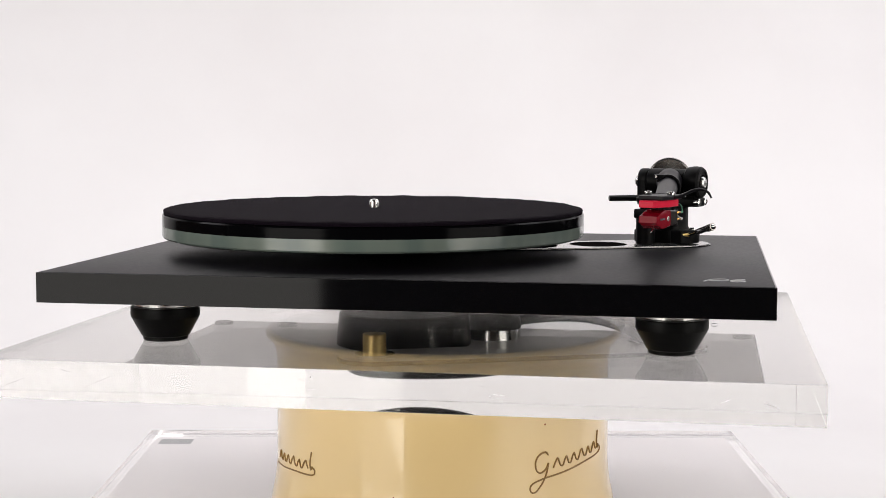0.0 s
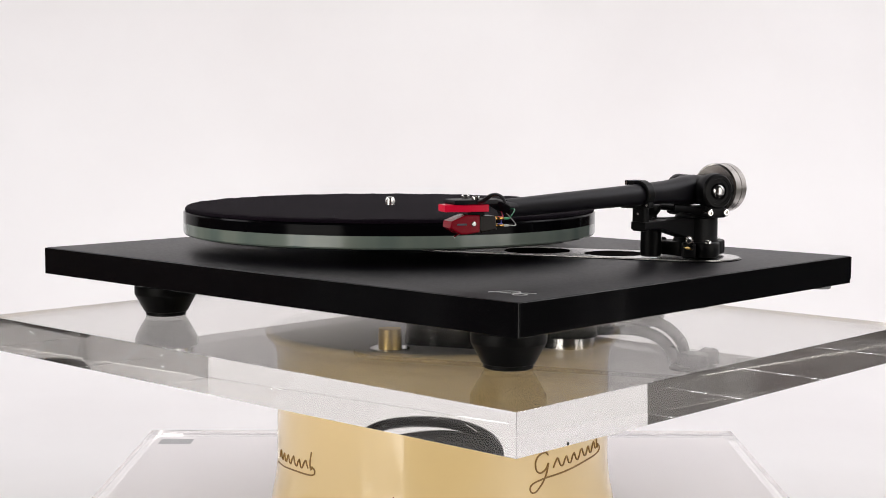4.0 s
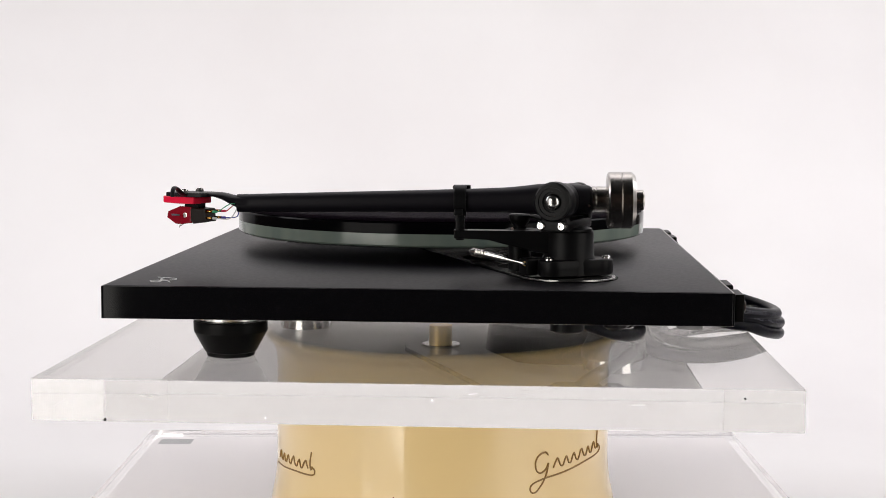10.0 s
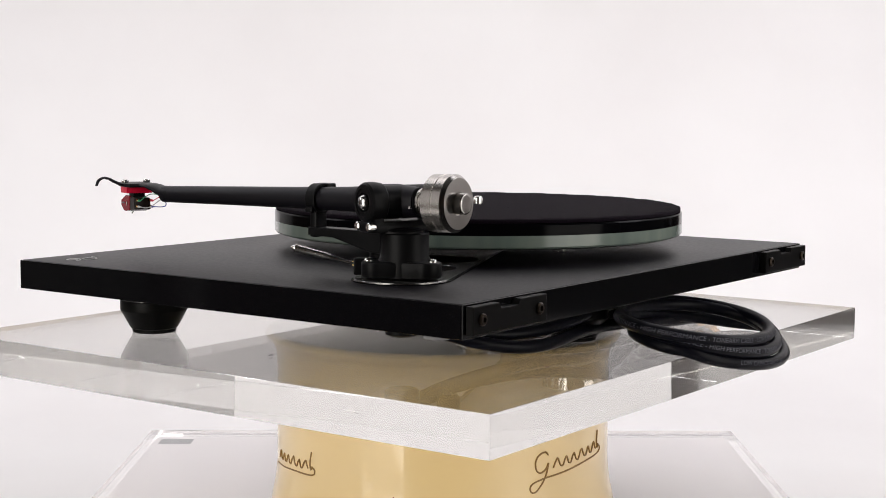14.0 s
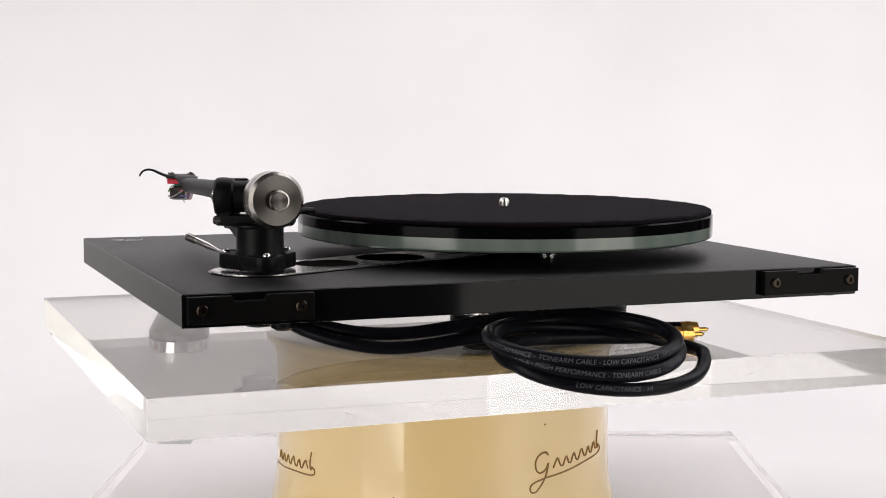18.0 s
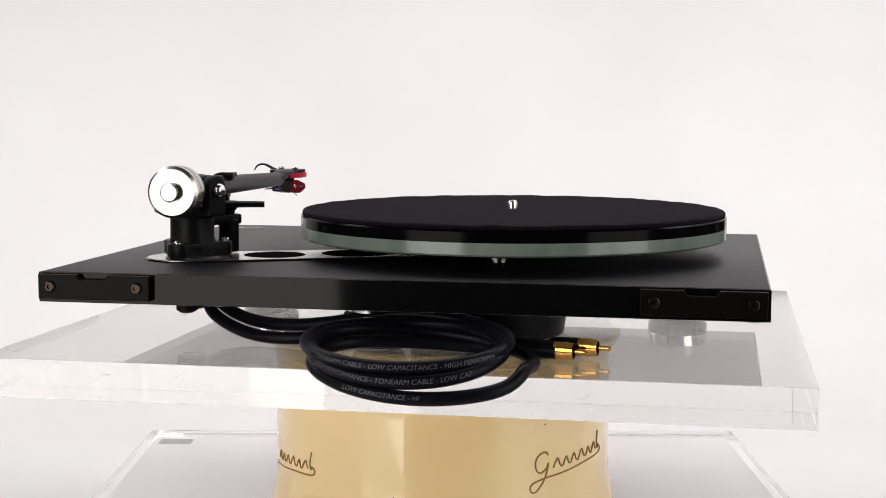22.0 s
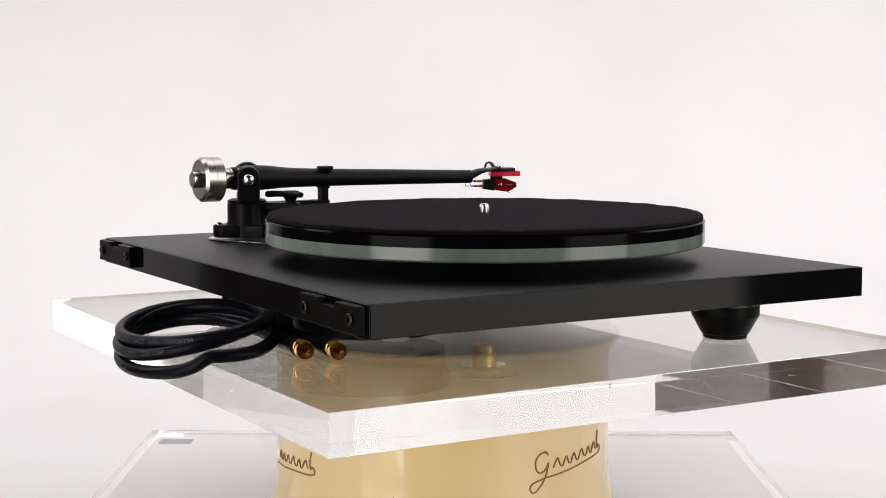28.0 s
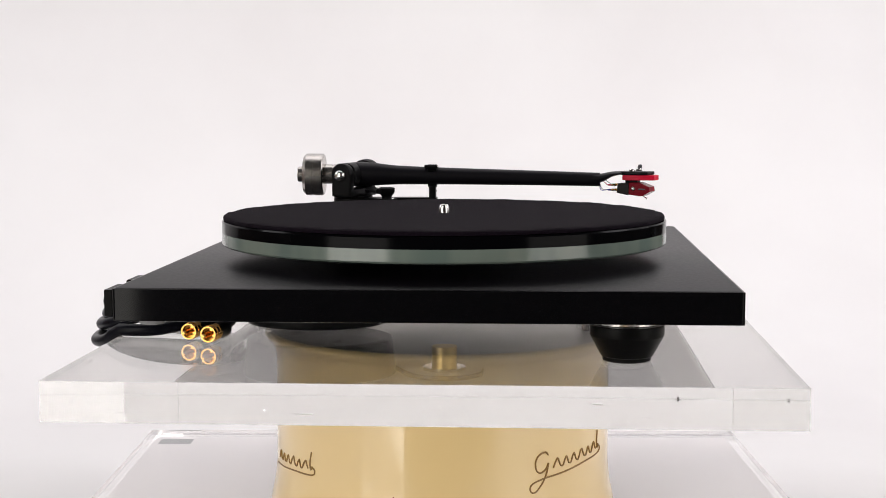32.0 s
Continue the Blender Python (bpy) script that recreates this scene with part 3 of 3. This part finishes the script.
def tonearm(p):
    PIV = Vector((0.1596, 0.0816, 0.0468))
    bx = Vector((0.931, -0.364, 0)).normalized()           # bearing axis, towards the right
    TX = 0.1568
    # base with three bolted lobes and a round tower
    tab = [(0.0060, -0.0135), (0.0145, -0.0118), (0.0182, -0.0090)] + [(0.0182 + 0.0082 * math.cos(radians(a)), 0.0088 * math.sin(radians(a))) for a in range(-75, 76, 15)] + [(0.0182, 0.0090), (0.0145, 0.0118), (0.0060, 0.0135)]
    tower = lathe([(0.0160, 0.0023), (0.0158, 0.0120), (0.0147, 0.0140), (0.0146, 0.0278), (0.0140, 0.0287)], 72, pose(0.1560, 0.0845, 0))
    base = part("arm_base", joined(tower, *[moved(prism(tab, 0.0023, 0.0120, bevel=0.0014), pose(0.1560, 0.0845, 0, 0, 0, a)) for a in (85, 205, 325)]), M_BLACK, p, "black moulded arm base with three lobes")
    for a in (85, 205, 325):
        x, y = 0.1560 + 0.0222 * math.cos(radians(a)), 0.0845 + 0.0222 * math.sin(radians(a))
        part("bolt", lathe([(0.0026, 0.0105), (0.0026, 0.0128), (0.0018, 0.0138), (0.0013, 0.0138), (0.0011, 0.0128), (0.0001, 0.0128)], 20, pose(x, y, 0)), M_CHROME, base)
    # turret, rest arm and rest
    part("turret", lathe([(0.0150, 0.0287), (0.0150, 0.0300), (0.0120, 0.0312)], 40, pose(0.1585, 0.0830, 0)), M_BLACK, base)
    beam = moved(prism([(0.0150, 0.0235), (0.0150, 0.0283), (0.0800, 0.0283), (0.0800, 0.0150), (0.0640, 0.0155), (0.0350, 0.0228)][::-1], -0.0050, 0.0062, bevel=0.0006), pose(0.1570, 0, 0) @ Matrix(((0, 0, 1, 0), (1, 0, 0, 0), (0, 1, 0, 0), (0, 0, 0, 1))))
    part("rest_beam", beam, M_BLACK, p, "black beam that carries the arm rest")
    cx, cy, cz = TX, 0.0186, 0.0458
    rest = part("arm_rest", joined(
        box(cx - 0.0046, cx + 0.0056, cy - 0.0027, cy + 0.0027, 0.0222, 0.0385, 0.001),
        moved(prism(circle(0, 0, 0.0093, 22, -125, 150) + circle(0, 0, 0.0073, 22, 150, -125), -0.0036, 0.0036, bevel=0.0004), pose(cx, cy, cz) @ Matrix(((1, 0, 0, 0), (0, 0, 1, 0), (0, 1, 0, 0), (0, 0, 0, 1)))),
        box(cx - 0.0095, cx - 0.0025, cy - 0.0045, cy + 0.0060, cz + 0.0062, cz + 0.0092, 0.0006)), M_BLACK, p, "black arm rest clip")
    part("rivet", rod((cx - 0.0075, cy - 0.0030, cz + 0.0077), (cx - 0.0078, cy - 0.0050, cz + 0.0077), 0.0008, segs=12), M_CHROME, rest)
    part("lug", box(cx + 0.0052, cx + 0.0092, cy - 0.0034, cy + 0.0020, cz - 0.0082, cz - 0.0046, 0.0006), M_BLACK, rest)
    part("rivet", rod((cx + 0.0075, cy - 0.0032, cz - 0.0064), (cx + 0.0076, cy - 0.0040, cz - 0.0064), 0.0008, segs=12), M_CHROME, rest)
    part("rivet", rod((cx + 0.0005, cy - 0.0025, 0.0335), (cx + 0.0005, cy - 0.0033, 0.0335), 0.0007, segs=12), M_CHROME, rest)
    # lift post with knob
    post = part("lift_post", lathe([(0.0064, 0.0024), (0.0070, 0.0032), (0.0070, 0.0240), (0.0064, 0.0252)], 32, pose(0.1404, 0.0545, 0)), M_BLACK, p, "black cueing post")
    part("bridge", moved(box(-0.007, 0.022, -0.006, 0.006, 0.0215, 0.0283, 0.0012), pose(0.1404, 0.0545, 0, 0, 0, 55)), M_BLACK, post)
    part("knob", lathe([(0.0040, 0.0252), (0.0040, 0.0300), (0.0062, 0.0330), (0.0066, 0.0340), (0.0066, 0.0364), (0.0056, 0.0372)], 28, pose(0.1402, 0.0544, 0)), M_BLACK, post, "black waisted knob")
    part("knob_screw", rod((0.1436, 0.0516, 0.0280), (0.1452, 0.0500, 0.0280), 0.0012, segs=12), M_CHROME, post)
    lift = tube(spline([(0.1480, 0.0700, 0.0348), (0.1400, 0.0664, 0.0354), (0.1290, 0.0626, 0.0356), (0.1136, 0.0580, 0.0355)], 8), lambda t: 0.0034 - 0.0006 * t, 12, 0.75)
    part("lift_bar", lift, M_BLACK, p, "black cueing lift bar")
    # cueing lever
    lever = part("cue_lever", tube(spline([(0.1690, 0.0600, 0.0085), (0.1735, 0.0540, 0.0105), (0.1825, 0.0375, 0.0152), (0.1902, 0.0253, 0.0187)], 10), lambda t: 0.0011 + (0.0011 if t > 0.55 else 0.0011 * max(0, (t - 0.4) / 0.15)) - (0.0019 * (max(0.0, t - 0.93) / 0.07) ** 1.6), 14), M_CHROME, p, "polished steel cueing lever")
    for k in range(4):
        a = Vector((0.1825, 0.0375, 0.0152)).lerp(Vector((0.1902, 0.0253, 0.0187)), 0.35 + 0.13 * k)
        part("grip_ring", rod(a, a + Vector((0.0006, -0.00095, 0.00027)), 0.0026, segs=16), M_STEEL, lever)
    part("lever_block", moved(box(-0.008, 0.006, -0.0045, 0.0045, 0.0024, 0.0125, 0.0012), pose(0.1660, 0.0615, 0, 0, 0, -55)), M_BLACK, lever)
    part("pivot_pin", rod((0.1655, 0.0560, 0.0095), (0.1715, 0.0585, 0.0095), 0.0016, segs=14), M_BRASS, lever)

    # bearing yoke: plate, right disc and left cheek
    rot = math.degrees(math.atan2(bx.y, bx.x))
    Y = pose(PIV.x, PIV.y, 0, 0, 0, rot)
    yoke = part("bearing_yoke", joined(
        moved(prism(rounded(-0.0255, 0.0225, -0.0085, 0.0085, 0.004), 0.0292, 0.0358, bevel=0.0012), Y),
        moved(prism([(-0.0085, 0.0345), (0.0085, 0.0345), (0.0070, 0.0385), (0.0070, 0.0440), (-0.0070, 0.0440), (-0.0070, 0.0385)], 0.0130, 0.0196, bevel=0.0007), Y @ Matrix(((0, 0, 1, 0), (1, 0, 0, 0), (0, 1, 0, 0), (0, 0, 0, 1))))), M_BLACK, p, "black arm bearing yoke")
    part("bearing_disc", lathe([(0.0100, -0.0060), (0.0113, -0.0048), (0.0119, -0.0010), (0.0120, 0.0015), (0.0117, 0.0046), (0.0106, 0.0060), (0.0086, 0.0062), (0.0084, 0.0056), (0.0062, 0.0056), (0.0061, 0.0042), (0.0001, 0.0042)], 48, along(PIV + bx * 0.0170, PIV + bx * 0.1)), M_BLACK, yoke, "round black bearing housing")
    part("pivot_ball", lathe([(0.0051, 0), (0.0051, 0.0018), (0.0046, 0.0038), (0.0035, 0.0053), (0.0018, 0.0061), (0.0002, 0.0063)], 28, along(PIV + bx * 0.0195, PIV + bx * 0.1)), M_ALU, yoke, "domed steel pivot")
    cheek = [(-0.0082, 0.0300), (0.0082, 0.0300), (0.0086, 0.0480)] + [(0.0086 * math.cos(radians(a)), 0.0480 + 0.0086 * math.sin(radians(a))) for a in range(15, 166, 15)] + [(-0.0086, 0.0480)]
    bm = moved(prism(cheek, 0, 0.0075, bevel=0.0012), pose(PIV.x, PIV.y, 0, 0, 0, rot) @ pose(-0.0185, 0, 0) @ Matrix(((0, 0, -1, 0), (-1, 0, 0, 0), (0, 1, 0, 0), (0, 0, 0, 1))))
    part("cheek", bm, M_BLACK, yoke, "black bearing cheek")
    part("pivot_ball", lathe([(0.0047, 0), (0.0046, 0.0018), (0.0039, 0.0034), (0.0026, 0.0044), (0.0002, 0.0048)], 28, along(PIV - bx * 0.0258, PIV - bx * 0.1)), M_CHROME, yoke, "domed steel pivot")
    for q in ((0.1798, 0.0664, 0.0327), (0.1843, 0.0784, 0.0327)):
        q = Vector(q) - bx * 0.002
        part("bolt", lathe([(0.0026, -0.003), (0.0026, 0.0010), (0.0019, 0.0016), (0.0012, 0.0016), (0.0010, 0.0006), (0.0001, 0.0006)], 18, along(q, q + bx)), M_CHROME, yoke)
    # tube, hub and stub
    tubeline = [Vector((TX, 0.096, 0.0470)), Vector((TX, 0.080, 0.0470)), Vector((TX, 0.066, 0.0470)), Vector((TX, 0.045, 0.0464)), Vector((TX, 0.0, 0.0455)), Vector((TX, -0.060, 0.0443)), Vector((TX, -0.108, 0.0432)), Vector((TX - 0.0002, -0.1168, 0.0430))]
    radii = [0.0086, 0.0100, 0.0093, 0.0076, 0.0067, 0.0060, 0.0055, 0.0055]
    path = spline(tubeline, 6)

    def rad(t):
        k = min(t * (len(radii) - 1), len(radii) - 1.0001)
        i = int(k)
        return radii[i] + (radii[i + 1] - radii[i]) * (k - i)
    arm = part("arm_tube", tube(path, rad, 32), M_ARM, p, "tapered black arm tube")
    part("hub", rod(PIV - bx * 0.0190, PIV + bx * 0.0125, 0.0098, 0.0098, 36, 0.0015), M_BLACK, arm, "black bearing hub")
    part("stub", rod((TX - 0.0004, 0.088, 0.0470), (TX - 0.0008, 0.0972, 0.0472), 0.0088, 0.0084, 32, 0.001), M_BLACK, arm)
    for q in ((TX + 0.0090, 0.0955, 0.0440), (TX - 0.0060, 0.093, 0.0540)):
        part("grub_screw", lathe([(0.0009, -0.001), (0.0009, 0.0005)], 12, along(q, (q[0] + (0.01 if q[0] > TX else -0.004), q[1], q[2] + (0 if q[0] > TX else 0.01)))), M_CHROME, arm)
    # headshell, turned inward
    fwd = Vector((-math.sin(radians(25)), -math.cos(radians(25)), 0))
    rgt = Vector((math.cos(radians(25)), -math.sin(radians(25)), 0))
    H = Matrix((( rgt.x, fwd.x, 0, 0.1566), (rgt.y, fwd.y, 0, -0.1440), (0, 0, 1, 0), (0, 0, 0, 1)))   # local x right, y forward
    # gooseneck blends the tube into the flat shell
    neck = spline([(TX, -0.108, 0.0432), (TX - 0.0003, -0.117, 0.0442), (TX - 0.0008, -0.126, 0.0473), (TX - 0.0018, -0.134, 0.0486)], 6)
    bm = bmesh.new()
    rings = []
    fr = frames_on(neck)
    for i, q in enumerate(neck):
        t = i / (len(neck) - 1)
        w, hgt = 0.0053 + 0.0039 * t, 0.0040 * (1 - t) ** 1.4 + 0.0013
        _, s, u = fr[i]
        rings.append([bm.verts.new(q + s * w * math.cos(2 * math.pi * k / 20) + u * hgt * math.sin(2 * math.pi * k / 20)) for k in range(20)])
    for a, b in zip(rings, rings[1:]):
        for k in range(20):
            bm.faces.new((a[k], a[(k + 1) % 20], b[(k + 1) % 20], b[k]))
    bm.faces.new(rings[0][::-1])
    bm.faces.new(rings[-1])
    part("gooseneck", bm, M_ARM, arm)
    shell = [(-0.0085, -0.012), (0.0085, -0.012), (0.0098, -0.004), (0.0100, 0.008), (0.0085, 0.0142), (-0.0070, 0.0142), (-0.0096, 0.008), (-0.0100, -0.004)]
    part("headshell", moved(prism(shell, 0.0470, 0.0496, bevel=0.0005), H), M_ARM, arm, "flat black headshell")
    lift_pts = [Vector(q) for q in ((0.1630, -0.1470, 0.0484), (0.1668, -0.1480, 0.0487), (0.1718, -0.1492, 0.0507), (0.1762, -0.1499, 0.0528), (0.1806, -0.1503, 0.0534), (0.1845, -0.1503, 0.0518), (0.1866, -0.1501, 0.0485))]
    part("finger_lift", tube(spline(lift_pts, 6), lambda t: 0.0023 - 0.0012 * t, 12, 0.55), M_ARM, arm, "curled black finger lift")
    for x in (-0.0075, 0.0075):
        part("mounting_bolt", lathe([(0.0022, 0.0495), (0.0024, 0.0499), (0.0024, 0.0512), (0.0020, 0.0517), (0.0010, 0.0517), (0.0009, 0.0508), (0.0001, 0.0508)], 20, H @ pose(x, 0.0012, 0)), M_CHROME, arm)
    # cartridge
    cart = part("cartridge", moved(prism([(-0.0088, -0.0065), (0.0088, -0.0065), (0.0092, 0.006), (0.0052, 0.0190), (-0.0042, 0.0190), (-0.0092, 0.006)], 0.0428, 0.0470, bevel=0.0005), H), M_RED, p, "red anodised cartridge")
    side = [(-0.0022, 0.0311), (0.0060, 0.0300), (0.0095, 0.0302), (0.0158, 0.0338), (0.0152, 0.0376), (0.0060, 0.0410), (-0.0022, 0.0407)]
    wedge = moved(prism(side, -0.0062, 0.0062, bevel=0.0006), H @ Matrix(((0, 0, 1, 0), (1, 0, 0, 0), (0, 1, 0, 0), (0, 0, 0, 1))))
    part("cartridge_body", wedge, M_RUBY, cart, "dark ruby wedge-shaped body")
    rear = [(-0.0130, 0.0322), (-0.0035, 0.0306), (-0.0015, 0.0330), (-0.0020, 0.0405), (-0.0120, 0.0400)]
    part("rear_block", moved(prism(rear, -0.0057, 0.0057, bevel=0.0008), H @ Matrix(((0, 0, 1, 0), (1, 0, 0, 0), (0, 1, 0, 0), (0, 0, 0, 1)))), M_BROWNBLOCK, cart, "dark brown rear block")
    part("spacer", moved(box(-0.004, 0.004, -0.006, 0.004, 0.0400, 0.0430, 0.0004), H), M_BLACK, cart)
    for s in (-1, 1):
        part("side_disc", lathe([(0.0015, 0), (0.0015, 0.0005), (0.0010, 0.0007)], 20, H @ along((s * 0.0060, 0.0018, 0.0358), (s * 0.02, 0.0018, 0.0358))), M_CHROME, cart, "bright round side disc")
        part("print", moved(box(s * 0.00635 - 0.0001, s * 0.00635 + 0.0001, 0.0060, 0.0120, 0.0352, 0.0362), H), M_PRINT, cart)
    part("cantilever", tube([H @ Vector((0, 0.0072, 0.0305)), H @ Vector((0, 0.0095, 0.0290)), H @ Vector((0, 0.0112, 0.0282))], 0.0004, 8), M_CHROME, cart)
    part("stylus", rod(H @ Vector((0, 0.0110, 0.0285)), H @ Vector((0, 0.0110, 0.0272)), 0.0004, 0.0001, 8), M_CHROME, cart)
    for k, (x, z) in enumerate(((-0.0045, 0.0385), (0.0045, 0.0385), (-0.0045, 0.0345), (0.0045, 0.0345))):
        a = H @ Vector((x, -0.0126, z))
        part("pin", rod(a, a - fwd * 0.0050, 0.0008, segs=10), M_GOLD, cart)
        e = Vector((TX + (-0.0015 + 0.001 * k), -0.1165, 0.0425 - 0.0006 * k))
        mid = (a - fwd * 0.009 + e) * 0.5 + Vector((0.004 * (1 if x > 0 else -1), 0.002, 0.003 if k < 2 else -0.003))
        part("sleeve", rod(a - fwd * 0.0022, a - fwd * 0.0078, 0.0008, 0.0007, 10), WIRES[k], cart, ("red", "green", "blue", "white")[k] + " sleeve over the pin")
        part("lead", tube(spline([a - fwd * 0.0070, a - fwd * 0.0085, mid, e], 8), 0.00032, 6), WIRES[k], cart, ("red", "green", "blue", "white")[k] + " signal lead")
    # counterweight
    part("shaft", lathe([(0.0076, 0), (0.0079, 0.0004), (0.0079, 0.0018), (0.0073, 0.0020), (0.0073, 0.0026), (0.0079, 0.0028), (0.0079, 0.0096), (0.0050, 0.0100), (0.0050, 0.026)], 40, along((TX - 0.0008, 0.0973, 0.0472), (TX - 0.0012, 0.126, 0.0470))), M_STEEL, arm, "turned steel rear shaft")
    cw = part("counterweight", lathe([(0.0070, 0), (0.0158, 0), (0.0170, 0.0010), (0.0170, 0.0077), (0.0166, 0.0079), (0.0166, 0.0084), (0.0170, 0.0086), (0.0170, 0.0142), (0.0150, 0.0165), (0.0070, 0.0165), (0.0069, 0.0150)], 72, along((TX - 0.0010, 0.1068, 0.0468), (TX - 0.0013, 0.1278, 0.0470))), M_STEEL, p, "turned stainless steel counterweight")
    part("end_cap", lathe([(0.0062, 0.0), (0.0062, 0.0066), (0.0058, 0.0072), (0.0052, 0.0074)], 40, along((TX - 0.0012, 0.1214, 0.0470), (TX - 0.0013, 0.1280, 0.0470))), M_STEEL, cw, "turned steel end cap")


def lettering(cable, path, radius, start, words):
    """Print that runs back along a cable from a point of its path."""
    fc = bpy.data.curves.new("words", "FONT")
    fc.body, fc.size, fc.shear = words, 0.0040, 0.2
    tmp = bpy.data.objects.new("words", fc)
    me = bpy.data.meshes.new_from_object(tmp)
    bpy.data.objects.remove(tmp)
    bm = bmesh.new()
    bm.from_mesh(me)
    bpy.data.meshes.remove(me)
    long = [e for e in bm.edges if e.calc_length() > 0.0012]
    bmesh.ops.subdivide_edges(bm, edges=long, cuts=2)
    far = [0.0]
    for a, b in zip(path, path[1:]):
        far.append(far[-1] + (b - a).length)
    fr = frames_on(path)
    for v in bm.verts:
        s = far[start] - v.co.x
        i = max(1, min(len(path) - 1, int(np.searchsorted(far, s))))
        k = (s - far[i - 1]) / max(1e-9, far[i] - far[i - 1])
        q = path[i - 1].lerp(path[i], k)
        t = fr[i - 1][0].lerp(fr[i][0], k).normalized()
        side = t.cross(Vector((0, 0, 1))).normalized()
        up = side.cross(t)
        a = v.co.y / radius - radians(6)
        v.co = q + (-side * math.cos(a) + up * math.sin(a)) * (radius + 0.00012)
    ob = new("lettering", mesh_of("lettering", bm, M_PRINT))
    top = -SHELF_TOP
    for v in ob.data.vertices:
        v.co.z += top
    ob.parent = cable
    ob["label"] = "pale grey printed lettering"


def cables(p):
    R = 0.0041
    # a hank of three turns that hangs over the shelf's back edge: middle, half width, outer height, depth and tilt of each
    turns = [(-0.0140, 0.0640, -0.0385, 0.0460, 0.0060), (-0.0110, 0.0565, -0.0455, 0.0485, -0.0020), (-0.0240, 0.0670, -0.0535, 0.0525, 0.0060), (-0.0235, 0.0655, -0.0625, 0.0500, 0.0020)]
    lead = [(0.140, 0.088, -0.0240), (0.127, 0.099, -0.0320), (0.102, 0.118, -0.0370), (0.070, 0.128, -0.0370), (0.035, 0.136, -0.0310), (0.008, 0.138, -0.0255)]
    pts = list(lead)
    for k in range(3 * 16 + 1):
        n = k / 16
        i = min(int(n), 2)
        cx, a, low, deep, lean = (u + (v - u) * (n - i) for u, v in zip(turns[i], turns[i + 1]))
        c, sn = math.cos(radians(-90 - 360 * n)), math.sin(radians(-90 - 360 * n))
        high = -0.0242 - 0.0056 * n
        pts.append((cx + a * c, 0.190 + 0.0045 * n * (1 - sn) / 2 + deep * sn, high + (low - high) * ((1 + sn) / 2) ** 1.7 + lean * c))
    pts += [(-0.060, 0.152, -0.0430), (-0.0985, 0.1590, -0.0430)]
    path = spline(pts, 4)
    # the cable lies on the shelf as far as its edge and hangs free beyond it
    rest, edge = SHELF_TOP + R + 0.0003, 0.2104 + R + 0.0003
    for _ in range(9):
        path = [path[0]] + [(a + 2 * b + c) * 0.25 for a, b, c in zip(path, path[1:], path[2:])] + [path[-1]]
        for q in path:
            if q.y < edge and q.z < rest:
                if rest - q.z < edge - q.y:
                    q.z = rest
                else:
                    q.y = edge
    cab = part("signal_cable", tube(path, R, 14), M_CABLE, p, "black coiled signal cable")
    words = "TONEARM CABLE - LOW CAPACITANCE - HIGH PERFORMANCE - "
    for n, first, count in ((0.92, 16, 84), (1.90, 0, 76), (2.60, 16, 20), (1.06, 35, 17)):
        lettering(cab, path, R, int((len(lead) + 16 * n) * 4), (words * 3)[first:first + count])
    pts2 = [(0.147, 0.084, -0.0240), (0.134, 0.104, -0.0345), (0.106, 0.124, -0.0425), (0.076, 0.134, -0.0440), (0.030, 0.136, -0.0400), (-0.020, 0.1420, -0.0400), (-0.070, 0.1405, -0.0420), (-0.111, 0.1432, -0.0430)]
    cab2 = part("signal_cable", tube(spline(pts2, 8), R, 14), M_CABLE, p, "black signal cable")
    for c, tip in ((cab, Vector((-0.1122, 0.1588, -0.0424))), (cab2, Vector((-0.1252, 0.1432, -0.0422)))):
        d = Vector((-0.985, 0.17, 0)).normalized()
        A = along(tip - d * 0.030, tip)
        part("plug", lathe([(0.0040, -0.004), (0.0053, -0.001), (0.0055, 0.004), (0.0055, 0.0150)], 28, A), M_BLACK, c, "black plug sleeve")
        part("plug_shell", lathe([(0.0056, 0.0150), (0.0056, 0.0175), (0.0052, 0.0178), (0.0052, 0.0190), (0.0057, 0.0193), (0.0057, 0.0225), (0.0052, 0.0228), (0.0052, 0.0268), (0.0043, 0.0268), (0.0042, 0.0200), (0.0001, 0.0200)], 32, A), M_GOLD, c, "gold plated plug shell")
        part("plug_pin", lathe([(0.0015, 0.0199), (0.0015, 0.0335), (0.0007, 0.0350)], 16, A), M_GOLD, c, "gold plated pin")
    return path


def record_player():
    p = empty("record_player")
    RAISE["record_player"] = -SHELF_TOP
    plinth(p)
    underside(p)
    platter(p)
    tonearm(p)
    cables(p)
    tagged(p, "black record player with glass platter and black tonearm", "record player")
    return p


studio()
cladding()
SHELF = display()
PLAYER = record_player()
MAT = felt_mat()


def motions():
    for thing in (SHELF, PLAYER, MAT):
        down = RAISE[thing.name]
        walk(thing, [(t, pose(0, 0, PLINTH_TOP) @ pose(0, 0, 0, 0, 0, a) @ LEAN @ pose(0, 0, -down)) for t, a in TURN])


motions()
